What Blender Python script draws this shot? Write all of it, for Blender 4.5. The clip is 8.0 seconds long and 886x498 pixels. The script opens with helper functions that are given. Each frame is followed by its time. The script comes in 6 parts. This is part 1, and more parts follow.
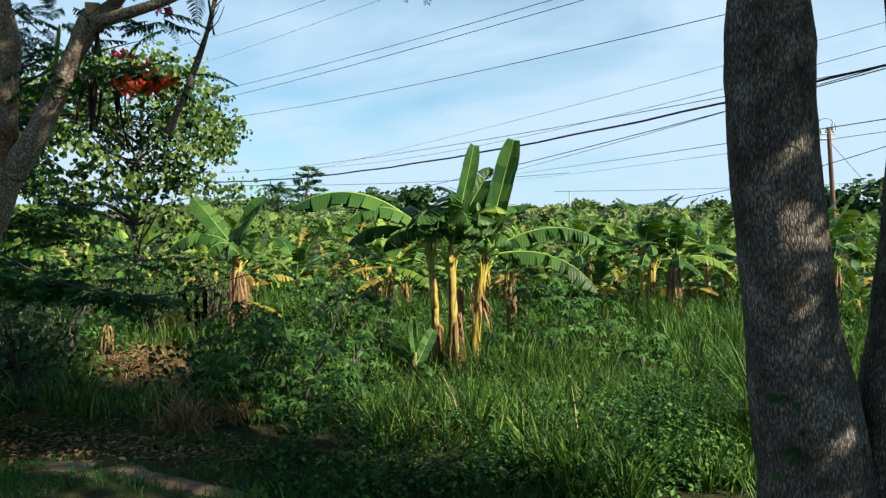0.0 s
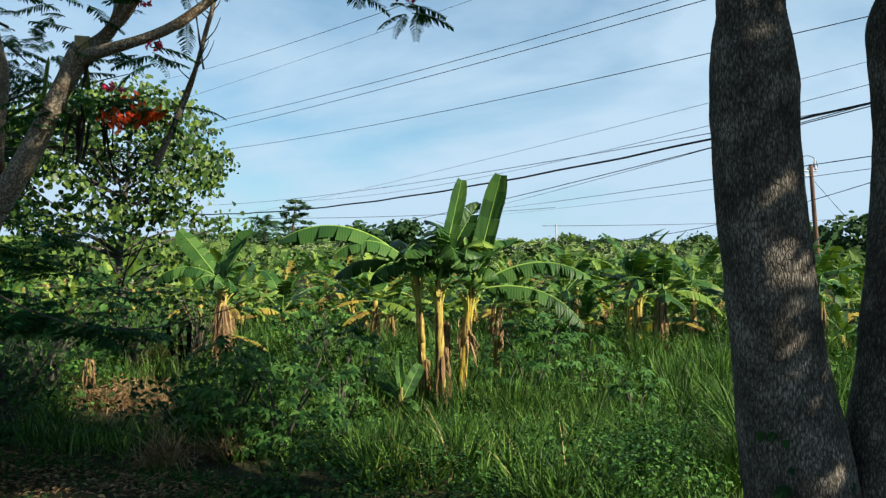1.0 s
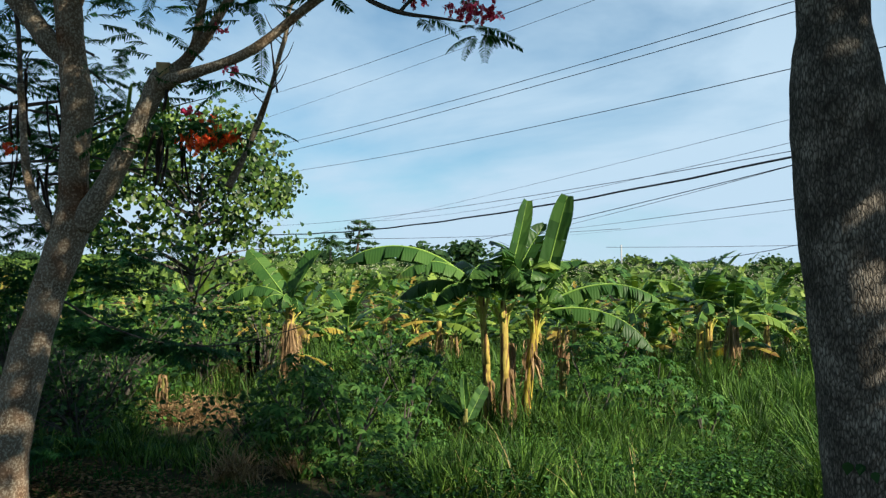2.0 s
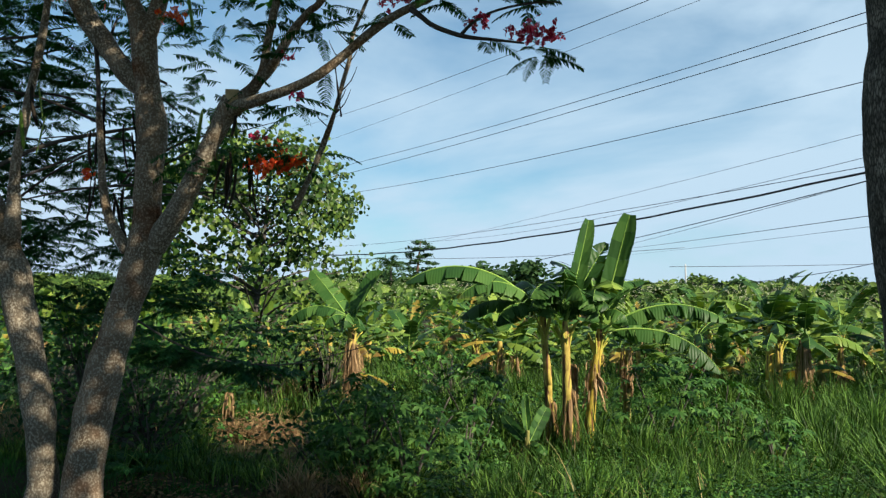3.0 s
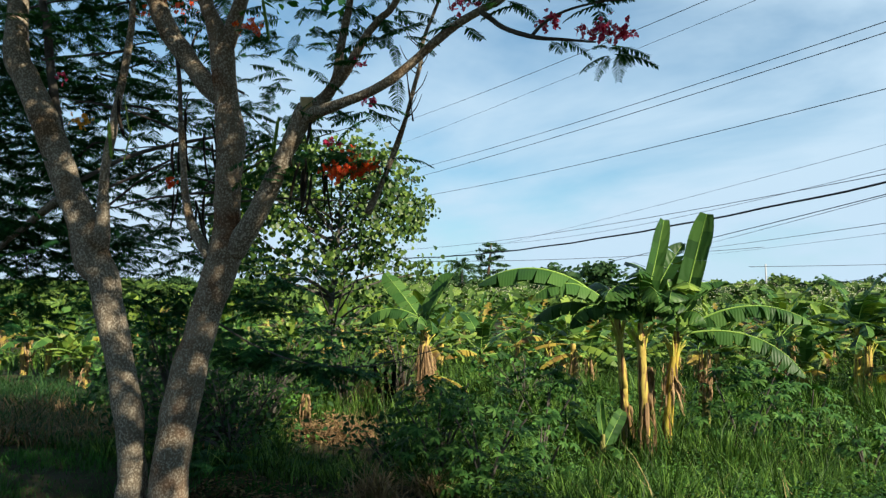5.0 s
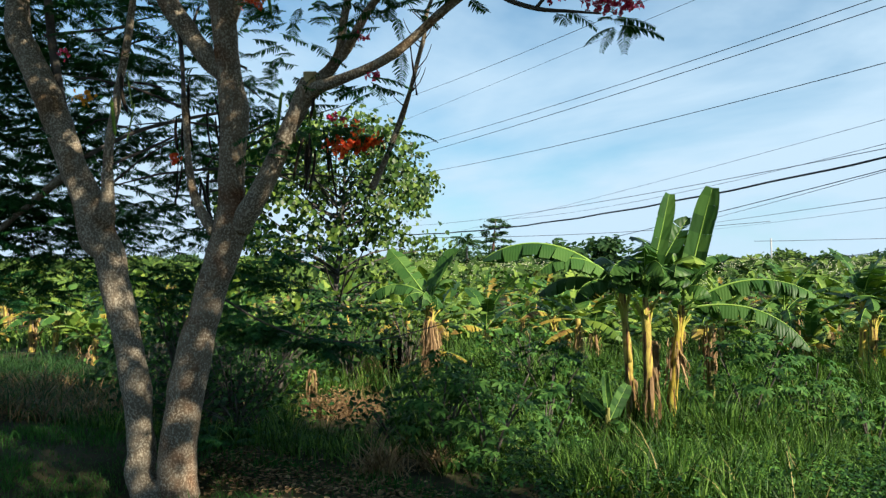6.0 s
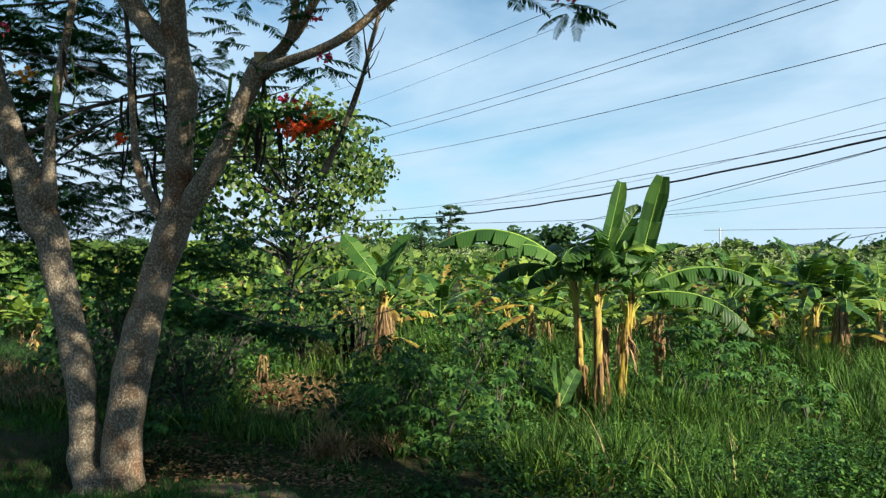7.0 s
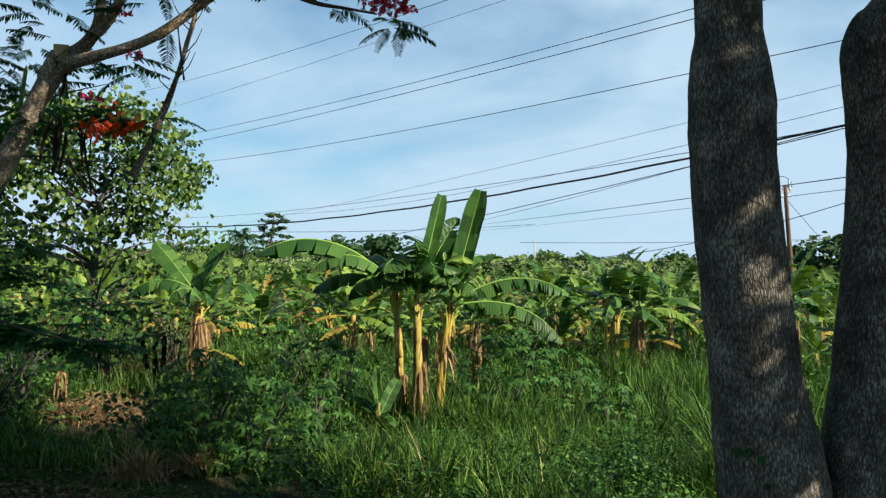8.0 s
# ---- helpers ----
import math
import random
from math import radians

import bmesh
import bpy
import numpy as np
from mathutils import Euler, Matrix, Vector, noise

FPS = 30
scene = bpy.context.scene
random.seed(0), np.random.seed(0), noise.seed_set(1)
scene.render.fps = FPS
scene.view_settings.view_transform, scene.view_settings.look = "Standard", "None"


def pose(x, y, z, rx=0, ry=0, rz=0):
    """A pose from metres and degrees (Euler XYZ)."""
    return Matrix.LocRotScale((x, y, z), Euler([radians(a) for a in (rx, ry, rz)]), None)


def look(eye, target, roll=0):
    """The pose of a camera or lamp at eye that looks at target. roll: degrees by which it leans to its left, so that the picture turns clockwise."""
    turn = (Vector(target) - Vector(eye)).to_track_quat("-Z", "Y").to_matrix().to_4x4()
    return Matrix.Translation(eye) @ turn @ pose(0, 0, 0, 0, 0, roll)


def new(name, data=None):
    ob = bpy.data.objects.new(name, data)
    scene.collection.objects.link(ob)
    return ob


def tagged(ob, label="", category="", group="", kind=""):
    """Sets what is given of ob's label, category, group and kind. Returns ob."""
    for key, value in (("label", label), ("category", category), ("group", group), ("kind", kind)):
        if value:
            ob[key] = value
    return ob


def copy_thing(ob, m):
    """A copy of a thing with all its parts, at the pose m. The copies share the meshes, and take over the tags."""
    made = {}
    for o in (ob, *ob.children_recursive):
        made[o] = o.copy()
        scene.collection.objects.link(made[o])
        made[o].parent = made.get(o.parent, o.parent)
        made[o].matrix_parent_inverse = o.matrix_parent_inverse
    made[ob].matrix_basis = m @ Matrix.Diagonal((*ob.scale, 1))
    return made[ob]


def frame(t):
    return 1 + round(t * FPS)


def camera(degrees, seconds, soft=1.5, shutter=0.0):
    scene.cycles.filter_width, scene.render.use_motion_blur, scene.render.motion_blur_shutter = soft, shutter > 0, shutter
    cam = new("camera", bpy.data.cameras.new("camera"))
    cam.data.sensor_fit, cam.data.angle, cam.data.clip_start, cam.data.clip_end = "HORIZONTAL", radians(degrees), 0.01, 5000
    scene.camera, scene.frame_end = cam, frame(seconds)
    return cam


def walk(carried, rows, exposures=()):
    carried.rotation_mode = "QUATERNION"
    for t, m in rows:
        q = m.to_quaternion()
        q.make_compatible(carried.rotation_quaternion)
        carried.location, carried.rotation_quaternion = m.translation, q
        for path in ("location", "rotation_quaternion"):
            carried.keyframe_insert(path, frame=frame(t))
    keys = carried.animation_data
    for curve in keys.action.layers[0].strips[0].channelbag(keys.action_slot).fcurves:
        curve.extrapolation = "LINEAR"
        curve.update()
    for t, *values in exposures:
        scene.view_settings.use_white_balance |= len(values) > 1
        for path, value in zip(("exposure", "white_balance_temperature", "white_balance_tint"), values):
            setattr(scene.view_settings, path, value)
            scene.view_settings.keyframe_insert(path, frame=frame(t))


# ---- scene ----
cam = camera(59.2, 8.0, soft=1.35)
EYE = 1.7
# seconds, metres from the first eye (x right, y ahead, z up), then yaw, pitch and roll in degrees
PATH = [
    (0, 0.0003, 0.0002, 0.0001, 0.032, -2.599, 0.013),
    (0.25, 0.0004, -0.0012, -0.0066, -0.576, -2.029, 0.061),
    (0.5, 0.0031, 0.0042, 0.0033, -1.099, -1.284, -0.152),
    (1, -0.0058, 0.0101, 0.0055, -0.941, -0.124, -0.311),
    (1.5, -0.0229, 0.0105, 0.0040, 0.344, 0.679, -0.593),
    (1.7, -0.0311, 0.0178, 0.0030, 1.730, 0.923, -0.650),
    (2.8, -0.0534, 0.0144, 0.0050, 7.264, 2.600, -0.608),
    (3, -0.0530, -0.0032, 0.0061, 8.033, 2.778, -0.629),
    (3.5, -0.0622, -0.0072, 0.0103, 9.876, 3.139, -0.626),
    (4, -0.0700, -0.0043, 0.0148, 11.403, 3.542, -0.460),
    (4.5, -0.0744, 0.0081, 0.0114, 12.534, 3.565, -0.327),
    (4.7, -0.0711, -0.0050, 0.0107, 12.857, 3.348, -0.341),
    (5.8, -0.0620, -0.0139, -0.0032, 13.691, 1.568, 0.028),
    (6, -0.0674, -0.0081, -0.0041, 13.594, 1.168, 0.017),
    (6.5, -0.0569, -0.0046, -0.0118, 12.491, 0.355, -0.069),
    (7, -0.0448, 0.0143, -0.0130, 10.332, 0.177, -0.452),
    (7.5, -0.0414, 0.0166, -0.0043, 6.733, 0.766, -0.899),
    (7.6, -0.0357, 0.0155, -0.0043, 5.516, 0.914, -0.997),
    (7.7, -0.0300, 0.0144, -0.0043, 3.959, 1.011, -1.019),
    (7.8, -0.0244, 0.0133, -0.0043, 2.057, 1.066, -1.021),
    (7.9, -0.0187, 0.0122, -0.0043, -0.124, 1.064, -0.985),
    (8, -0.0131, 0.0111, -0.0030, -2.519, 1.042, -0.940),
]
walk(cam, [(t, pose(x, y, EYE + z, 90 + pitch, roll, yaw)) for t, x, y, z, yaw, pitch, roll in PATH],
     # the automatic exposure and white balance
     exposures=[(0, 1.22, 6280, 10), (0.5, 1.15, 6250, 10), (1, 1.06, 6220, 10), (1.7, 1.04, 6240, 10), (2.8, 1.06, 6300, 10), (4.7, 1.1, 6350, 10), (5.8, 1.22, 6320, 10), (7, 1.22, 6280, 10), (7.5, 1.15, 6250, 10), (8, 1.06, 6240, 10)])

# ---- world, sun, exposure ----
SUN_AZ, SUN_EL = 120.0, 33.0        # degrees clockwise from straight ahead (y), and above the horizon
world = bpy.data.worlds.new("world")
scene.world = world
world.use_nodes = True
wn, wl = world.node_tree.nodes, world.node_tree.links
wn.clear()
w_out = wn.new("ShaderNodeOutputWorld")
w_bg = wn.new("ShaderNodeBackground")
w_sky = wn.new("ShaderNodeTexSky")
w_sky.sky_type = "NISHITA"
w_sky.sun_disc = False
w_sky.sun_elevation = radians(SUN_EL)
w_sky.sun_rotation = radians(SUN_AZ)
w_sky.air_density, w_sky.dust_density, w_sky.ozone_density = 1.0, 0.15, 3.0
w_co = wn.new("ShaderNodeTexCoord")
w_map = wn.new("ShaderNodeMapping")
w_map.inputs["Scale"].default_value = (1.0, 0.75, 2.7)
w_map.inputs["Rotation"].default_value = (0.0, radians(-9), radians(25))
w_n1 = wn.new("ShaderNodeTexNoise")
w_n1.inputs["Scale"].default_value, w_n1.inputs["Detail"].default_value, w_n1.inputs["Roughness"].default_value = 1.9, 6, 0.54
w_n1.inputs["Distortion"].default_value = 0.35
w_ramp = wn.new("ShaderNodeValToRGB")
w_ramp.color_ramp.elements[0].position, w_ramp.color_ramp.elements[1].position = 0.36, 0.63
w_ramp.color_ramp.elements[0].color, w_ramp.color_ramp.elements[1].color = (0.16, 0.16, 0.16, 1), (0.96, 0.96, 0.96, 1)
w_mix = wn.new("ShaderNodeMix")
w_mix.data_type = "RGBA"
w_mix.inputs["B"].default_value = (5.45, 7.15, 8.45, 1)
wl.new(w_co.outputs["Generated"], w_map.inputs["Vector"])
wl.new(w_map.outputs["Vector"], w_n1.inputs["Vector"])
wl.new(w_n1.outputs["Fac"], w_ramp.inputs["Fac"])
# haze that whitens the sky towards the horizon
w_sep = wn.new("ShaderNodeSeparateXYZ")
w_haze = wn.new("ShaderNodeMapRange")
w_haze.inputs["From Min"].default_value, w_haze.inputs["From Max"].default_value = 0.0, 0.4
w_haze.inputs["To Min"].default_value, w_haze.inputs["To Max"].default_value = 0.33, -0.16
w_sum = wn.new("ShaderNodeMath")
w_sum.operation, w_sum.use_clamp = "ADD", True
wl.new(w_co.outputs["Generated"], w_sep.inputs["Vector"])
wl.new(w_sep.outputs["Z"], w_haze.inputs["Value"])
wl.new(w_haze.outputs["Result"], w_sum.inputs[0])
wl.new(w_ramp.outputs["Color"], w_sum.inputs[1])
wl.new(w_sum.outputs[0], w_mix.inputs["Factor"])
w_tint = wn.new("ShaderNodeMix")
w_tint.data_type, w_tint.blend_type = "RGBA", "MULTIPLY"
w_tint.inputs["Factor"].default_value = 1.0
w_tint.inputs["B"].default_value = (0.48, 1.02, 1.1, 1)
wl.new(w_sky.outputs["Color"], w_tint.inputs["A"])
wl.new(w_tint.outputs["Result"], w_mix.inputs["A"])
wl.new(w_mix.outputs["Result"], w_bg.inputs["Color"])
w_bg.inputs["Strength"].default_value = 0.05
wl.new(w_bg.outputs["Background"], w_out.inputs["Surface"])

sun_data = bpy.data.lights.new("sun", "SUN")
sun_data.energy, sun_data.angle, sun_data.color = 5.4, radians(0.53), (1.0, 0.88, 0.66)
sun = new("sun", sun_data)
_a, _e = radians(SUN_AZ), radians(SUN_EL)
TO_SUN = Vector((math.sin(_a) * math.cos(_e), math.cos(_a) * math.cos(_e), math.sin(_e)))
sun.matrix_world = look((0, 0, 30), Vector((0, 0, 30)) - TO_SUN)


# ---- materials ----
def nodes_of(name):
    m = bpy.data.materials.new(name)
    m.use_nodes = True
    nt = m.node_tree
    nt.nodes.clear()
    return m, nt.nodes, nt.links, nt.nodes.new("ShaderNodeOutputMaterial")


def ramp(nodes, stops):
    r = nodes.new("ShaderNodeValToRGB")
    e = r.color_ramp.elements
    while len(e) < len(stops):
        e.new(0.5)
    for k, (p, c) in zip(e, stops):
        k.position, k.color = p, (*c, 1)
    return r


def leaf_material(name, dark, mid, light, gloss=0.45, through_light=0.35, scale=9.0, spots=None, spot_amount=0.62, veins=0.0, shine=0.12):
    """Living leaf: a mix of greens from leaf to leaf, blotches on each leaf, light that passes through."""
    m, n, l, out = nodes_of(name)
    geo, info, co = n.new("ShaderNodeNewGeometry"), n.new("ShaderNodeObjectInfo"), n.new("ShaderNodeTexCoord")
    add = n.new("ShaderNodeMath")
    add.operation = "ADD"
    l.new(geo.outputs["Random Per Island"], add.inputs[0])
    l.new(info.outputs["Random"], add.inputs[1])
    frac = n.new("ShaderNodeMath")
    frac.operation = "FRACT"
    l.new(add.outputs[0], frac.inputs[0])
    noise_n = n.new("ShaderNodeTexNoise")
    noise_n.inputs["Scale"].default_value, noise_n.inputs["Detail"].default_value = scale, 5
    l.new(co.outputs["Object"], noise_n.inputs["Vector"])
    mixf = n.new("ShaderNodeMix")
    mixf.inputs["Factor"].default_value = 0.45
    l.new(frac.outputs[0], mixf.inputs["A"])
    l.new(noise_n.outputs["Fac"], mixf.inputs["B"])
    r = ramp(n, [(0.12, dark), (0.5, mid), (0.88, light)])
    l.new(mixf.outputs["Result"], r.inputs["Fac"])
    colour = r.outputs["Color"]
    if spots:
        sp = n.new("ShaderNodeTexNoise")
        sp.inputs["Scale"].default_value, sp.inputs["Detail"].default_value = scale * 0.45, 6
        l.new(co.outputs["Object"], sp.inputs["Vector"])
        sr = ramp(n, [(spot_amount, (0, 0, 0)), (spot_amount + 0.09, (1, 1, 1))])
        l.new(sp.outputs["Fac"], sr.inputs["Fac"])
        mx = n.new("ShaderNodeMix")
        mx.data_type = "RGBA"
        mx.inputs["B"].default_value = (*spots, 1)
        l.new(sr.outputs["Color"], mx.inputs["Factor"])
        l.new(colour, mx.inputs["A"])
        colour = mx.outputs["Result"]
    b = n.new("ShaderNodeBsdfPrincipled")
    b.inputs["Roughness"].default_value = gloss
    b.inputs["Specular IOR Level"].default_value = shine
    l.new(colour, b.inputs["Base Color"])
    if veins:
        wv = n.new("ShaderNodeTexWave")
        wv.inputs["Scale"].default_value, wv.inputs["Distortion"].default_value, wv.inputs["Detail"].default_value = 9.0, 2.5, 2.0
        l.new(co.outputs["Object"], wv.inputs["Vector"])
        bv = n.new("ShaderNodeBump")
        bv.inputs["Strength"].default_value, bv.inputs["Distance"].default_value = veins, 0.02
        l.new(wv.outputs["Fac"], bv.inputs["Height"])
        l.new(bv.outputs["Normal"], b.inputs["Normal"])
    t = n.new("ShaderNodeBsdfTranslucent")
    warm = n.new("ShaderNodeMix")
    warm.data_type, warm.blend_type = "RGBA", "MULTIPLY"
    warm.inputs["Factor"].default_value = 1.0
    warm.inputs["B"].default_value = (1.05, 1.25, 0.4, 1)
    l.new(colour, warm.inputs["A"])
    l.new(warm.outputs["Result"], t.inputs["Color"])
    s = n.new("ShaderNodeMixShader")
    s.inputs["Fac"].default_value = through_light
    l.new(b.outputs["BSDF"], s.inputs[1])
    l.new(t.outputs["BSDF"], s.inputs[2])
    l.new(s.outputs["Shader"], out.inputs["Surface"])
    return m


def solid_material(name, stops, scale=6.0, rough=0.85, stretch=(1, 1, 1), bump=0.3, fleck=None, fleck_scale=40.0, fleck_cut=0.62, metal=0.0, coords="Object", stain=None):
    """Bark, soil, stems and poles: two noises of different size, a bump, and small flecks."""
    m, n, l, out = nodes_of(name)
    co, mp = n.new("ShaderNodeTexCoord"), n.new("ShaderNodeMapping")
    mp.inputs["Scale"].default_value = stretch
    l.new(co.outputs[coords], mp.inputs["Vector"])
    big, fine = n.new("ShaderNodeTexNoise"), n.new("ShaderNodeTexNoise")
    big.inputs["Scale"].default_value, big.inputs["Detail"].default_value = scale, 6
    fine.inputs["Scale"].default_value, fine.inputs["Detail"].default_value = scale * 7, 5
    l.new(mp.outputs["Vector"], big.inputs["Vector"])
    l.new(mp.outputs["Vector"], fine.inputs["Vector"])
    mixf = n.new("ShaderNodeMix")
    mixf.inputs["Factor"].default_value = 0.4
    l.new(big.outputs["Fac"], mixf.inputs["A"])
    l.new(fine.outputs["Fac"], mixf.inputs["B"])
    r = ramp(n, stops)
    l.new(mixf.outputs["Result"], r.inputs["Fac"])
    colour = r.outputs["Color"]
    if fleck:
        fl = n.new("ShaderNodeTexNoise")
        fl.inputs["Scale"].default_value, fl.inputs["Detail"].default_value = fleck_scale, 3
        l.new(mp.outputs["Vector"], fl.inputs["Vector"])
        fr = ramp(n, [(fleck_cut, (0, 0, 0)), (fleck_cut + 0.06, (1, 1, 1))])
        l.new(fl.outputs["Fac"], fr.inputs["Fac"])
        mx = n.new("ShaderNodeMix")
        mx.data_type = "RGBA"
        mx.inputs["B"].default_value = (*fleck, 1)
        l.new(fr.outputs["Color"], mx.inputs["Factor"])
        l.new(colour, mx.inputs["A"])
        colour = mx.outputs["Result"]
    if stain:
        st = n.new("ShaderNodeTexNoise")
        st.inputs["Scale"].default_value, st.inputs["Detail"].default_value = stain[1], 4
        l.new(co.outputs[coords], st.inputs["Vector"])
        sr = ramp(n, [(stain[2], (0, 0, 0)), (stain[2] + 0.12, (1, 1, 1))])
        l.new(st.outputs["Fac"], sr.inputs["Fac"])
        ms = n.new("ShaderNodeMix")
        ms.data_type, ms.blend_type = "RGBA", "MULTIPLY"
        ms.inputs["B"].default_value = (*stain[0], 1)
        l.new(sr.outputs["Color"], ms.inputs["Factor"])
        l.new(colour, ms.inputs["A"])
        colour = ms.outputs["Result"]
    b = n.new("ShaderNodeBsdfPrincipled")
    b.inputs["Roughness"].default_value, b.inputs["Metallic"].default_value = rough, metal
    b.inputs["Specular IOR Level"].default_value = 0.12
    l.new(colour, b.inputs["Base Color"])
    bp = n.new("ShaderNodeBump")
    bp.inputs["Strength"].default_value, bp.inputs["Distance"].default_value = bump, 0.02
    l.new(mixf.outputs["Result"], bp.inputs["Height"])
    l.new(bp.outputs["Normal"], b.inputs["Normal"])
    l.new(b.outputs["BSDF"], out.inputs["Surface"])
    return m


def cracked_bark(name, stops, cells=95.0, tall=0.3, crack=(0.03, 0.026, 0.022), depth=0.8):
    """Bark split into small upright plates by dark cracks, with patches of lighter lichen."""
    m, n, l, out = nodes_of(name)
    co, mp = n.new("ShaderNodeTexCoord"), n.new("ShaderNodeMapping")
    mp.inputs["Scale"].default_value = (1, 1, tall)
    l.new(co.outputs["Object"], mp.inputs["Vector"])
    warp = n.new("ShaderNodeTexNoise")
    warp.inputs["Scale"].default_value, warp.inputs["Detail"].default_value = 30.0, 4
    l.new(mp.outputs["Vector"], warp.inputs["Vector"])
    push = n.new("ShaderNodeMix")
    push.data_type, push.blend_type = "RGBA", "ADD"
    push.inputs["Factor"].default_value = 0.02
    l.new(mp.outputs["Vector"], push.inputs["A"])
    l.new(warp.outputs["Color"], push.inputs["B"])
    vor = n.new("ShaderNodeTexVoronoi")
    vor.feature = "DISTANCE_TO_EDGE"
    vor.inputs["Scale"].default_value = cells
    l.new(push.outputs["Result"], vor.inputs["Vector"])
    big, fine = n.new("ShaderNodeTexNoise"), n.new("ShaderNodeTexNoise")
    big.inputs["Scale"].default_value, big.inputs["Detail"].default_value = 7.0, 7
    fine.inputs["Scale"].default_value, fine.inputs["Detail"].default_value = 95.0, 4
    l.new(co.outputs["Object"], big.inputs["Vector"])
    l.new(mp.outputs["Vector"], fine.inputs["Vector"])
    mixf = n.new("ShaderNodeMix")
    mixf.inputs["Factor"].default_value = 0.5
    l.new(big.outputs["Fac"], mixf.inputs["A"])
    l.new(fine.outputs["Fac"], mixf.inputs["B"])
    r = ramp(n, stops)
    l.new(mixf.outputs["Result"], r.inputs["Fac"])
    cr = ramp(n, [(0.0, (0.12, 0.12, 0.12)), (0.22, (1, 1, 1))])
    l.new(vor.outputs["Distance"], cr.inputs["Fac"])
    mx = n.new("ShaderNodeMix")
    mx.data_type = "RGBA"
    mx.inputs["A"].default_value = (*crack, 1)
    l.new(cr.outputs["Color"], mx.inputs["Factor"])
    l.new(r.outputs["Color"], mx.inputs["B"])
    b = n.new("ShaderNodeBsdfPrincipled")
    b.inputs["Roughness"].default_value, b.inputs["Specular IOR Level"].default_value = 0.93, 0.1
    l.new(mx.outputs["Result"], b.inputs["Base Color"])
    hs = n.new("ShaderNodeMath")
    hs.operation = "ADD"
    l.new(cr.outputs["Color"], hs.inputs[0])
    l.new(fine.outputs["Fac"], hs.inputs[1])
    bp = n.new("ShaderNodeBump")
    bp.inputs["Strength"].default_value, bp.inputs["Distance"].default_value = depth, 0.008
    l.new(hs.outputs[0], bp.inputs["Height"])
    l.new(bp.outputs["Normal"], b.inputs["Normal"])
    l.new(b.outputs["BSDF"], out.inputs["Surface"])
    return m


M_BANANA = leaf_material("banana_leaf", (0.0090, 0.0310, 0.0080), (0.0280, 0.0780, 0.0165), (0.0740, 0.1500, 0.0340), gloss=0.44, through_light=0.16, scale=2.2, veins=0.16, shine=0.15)
M_BANANA_YOUNG = leaf_material("banana_leaf_young", (0.0400, 0.0850, 0.0150), (0.1000, 0.1680, 0.0260), (0.2200, 0.2850, 0.0520), gloss=0.45, through_light=0.18, scale=2.2, veins=0.16, shine=0.15)
M_BANANA_OLD = leaf_material("banana_leaf_mottled", (0.025, 0.075, 0.018), (0.055, 0.125, 0.028), (0.1, 0.18, 0.045), gloss=0.42, through_light=0.22, scale=3.0, spots=(0.24, 0.25, 0.09), spot_amount=0.6, veins=0.16, shine=0.15)
M_YELLOW = leaf_material("banana_leaf_yellow", (0.16, 0.12, 0.03), (0.29, 0.22, 0.04), (0.38, 0.31, 0.08), scale=4.0, spots=(0.16, 0.09, 0.035), spot_amount=0.54)
M_STUB = solid_material("cut_leaf_stalk", [(0.3, (0.22, 0.24, 0.04)), (0.7, (0.48, 0.44, 0.09))], scale=6, stretch=(2, 2, 0.6), rough=0.5, bump=0.2, fleck=(0.12, 0.07, 0.03), fleck_scale=9.0, fleck_cut=0.6)
M_MIDRIB = solid_material("banana_midrib", [(0.3, (0.12, 0.25, 0.04)), (0.7, (0.26, 0.38, 0.09))], scale=5, rough=0.45, bump=0.05)
M_DRY = leaf_material("dry_leaf", (0.075, 0.045, 0.024), (0.22, 0.14, 0.075), (0.42, 0.3, 0.17), gloss=0.8, through_light=0.15, scale=8.0)
M_LITTER = leaf_material("leaf_litter", (0.04, 0.026, 0.015), (0.16, 0.1, 0.052), (0.38, 0.26, 0.14), gloss=0.8, through_light=0.1, scale=8.0)
M_STEM_YELLOW = solid_material("banana_stem_yellow", [(0.3, (0.2, 0.16, 0.04)), (0.5, (0.4, 0.3, 0.045)), (0.7, (0.36, 0.33, 0.08))], scale=4, stretch=(4, 4, 0.5), rough=0.55, bump=0.5, fleck=(0.13, 0.065, 0.03), fleck_scale=7.0, fleck_cut=0.54, stain=((0.4, 0.42, 0.3), 5.0, 0.56))
M_STEM_PALE = solid_material("banana_stem_pale", [(0.3, (0.19, 0.14, 0.04)), (0.5, (0.38, 0.29, 0.07)), (0.7, (0.36, 0.33, 0.09))], scale=4, stretch=(4, 4, 0.5), rough=0.6, bump=0.6, fleck=(0.13, 0.07, 0.035), fleck_scale=6.0, fleck_cut=0.505, stain=((0.45, 0.42, 0.32), 4.0, 0.55))
M_STEM_DARK = solid_material("banana_stem_dark", [(0.3, (0.05, 0.06, 0.02)), (0.55, (0.2, 0.19, 0.06)), (0.75, (0.36, 0.3, 0.1))], scale=2.5, stretch=(3, 3, 0.7), rough=0.6, bump=0.2)
M_GRASS = leaf_material("tall_grass", (0.0040, 0.0110, 0.0026), (0.0310, 0.0800, 0.0125), (0.1420, 0.2520, 0.0430), gloss=0.5, through_light=0.1, scale=1.2)
M_GRASS_DRY = leaf_material("straw", (0.2, 0.15, 0.06), (0.34, 0.26, 0.12), (0.42, 0.34, 0.17), gloss=0.8, through_light=0.2, scale=2.0)
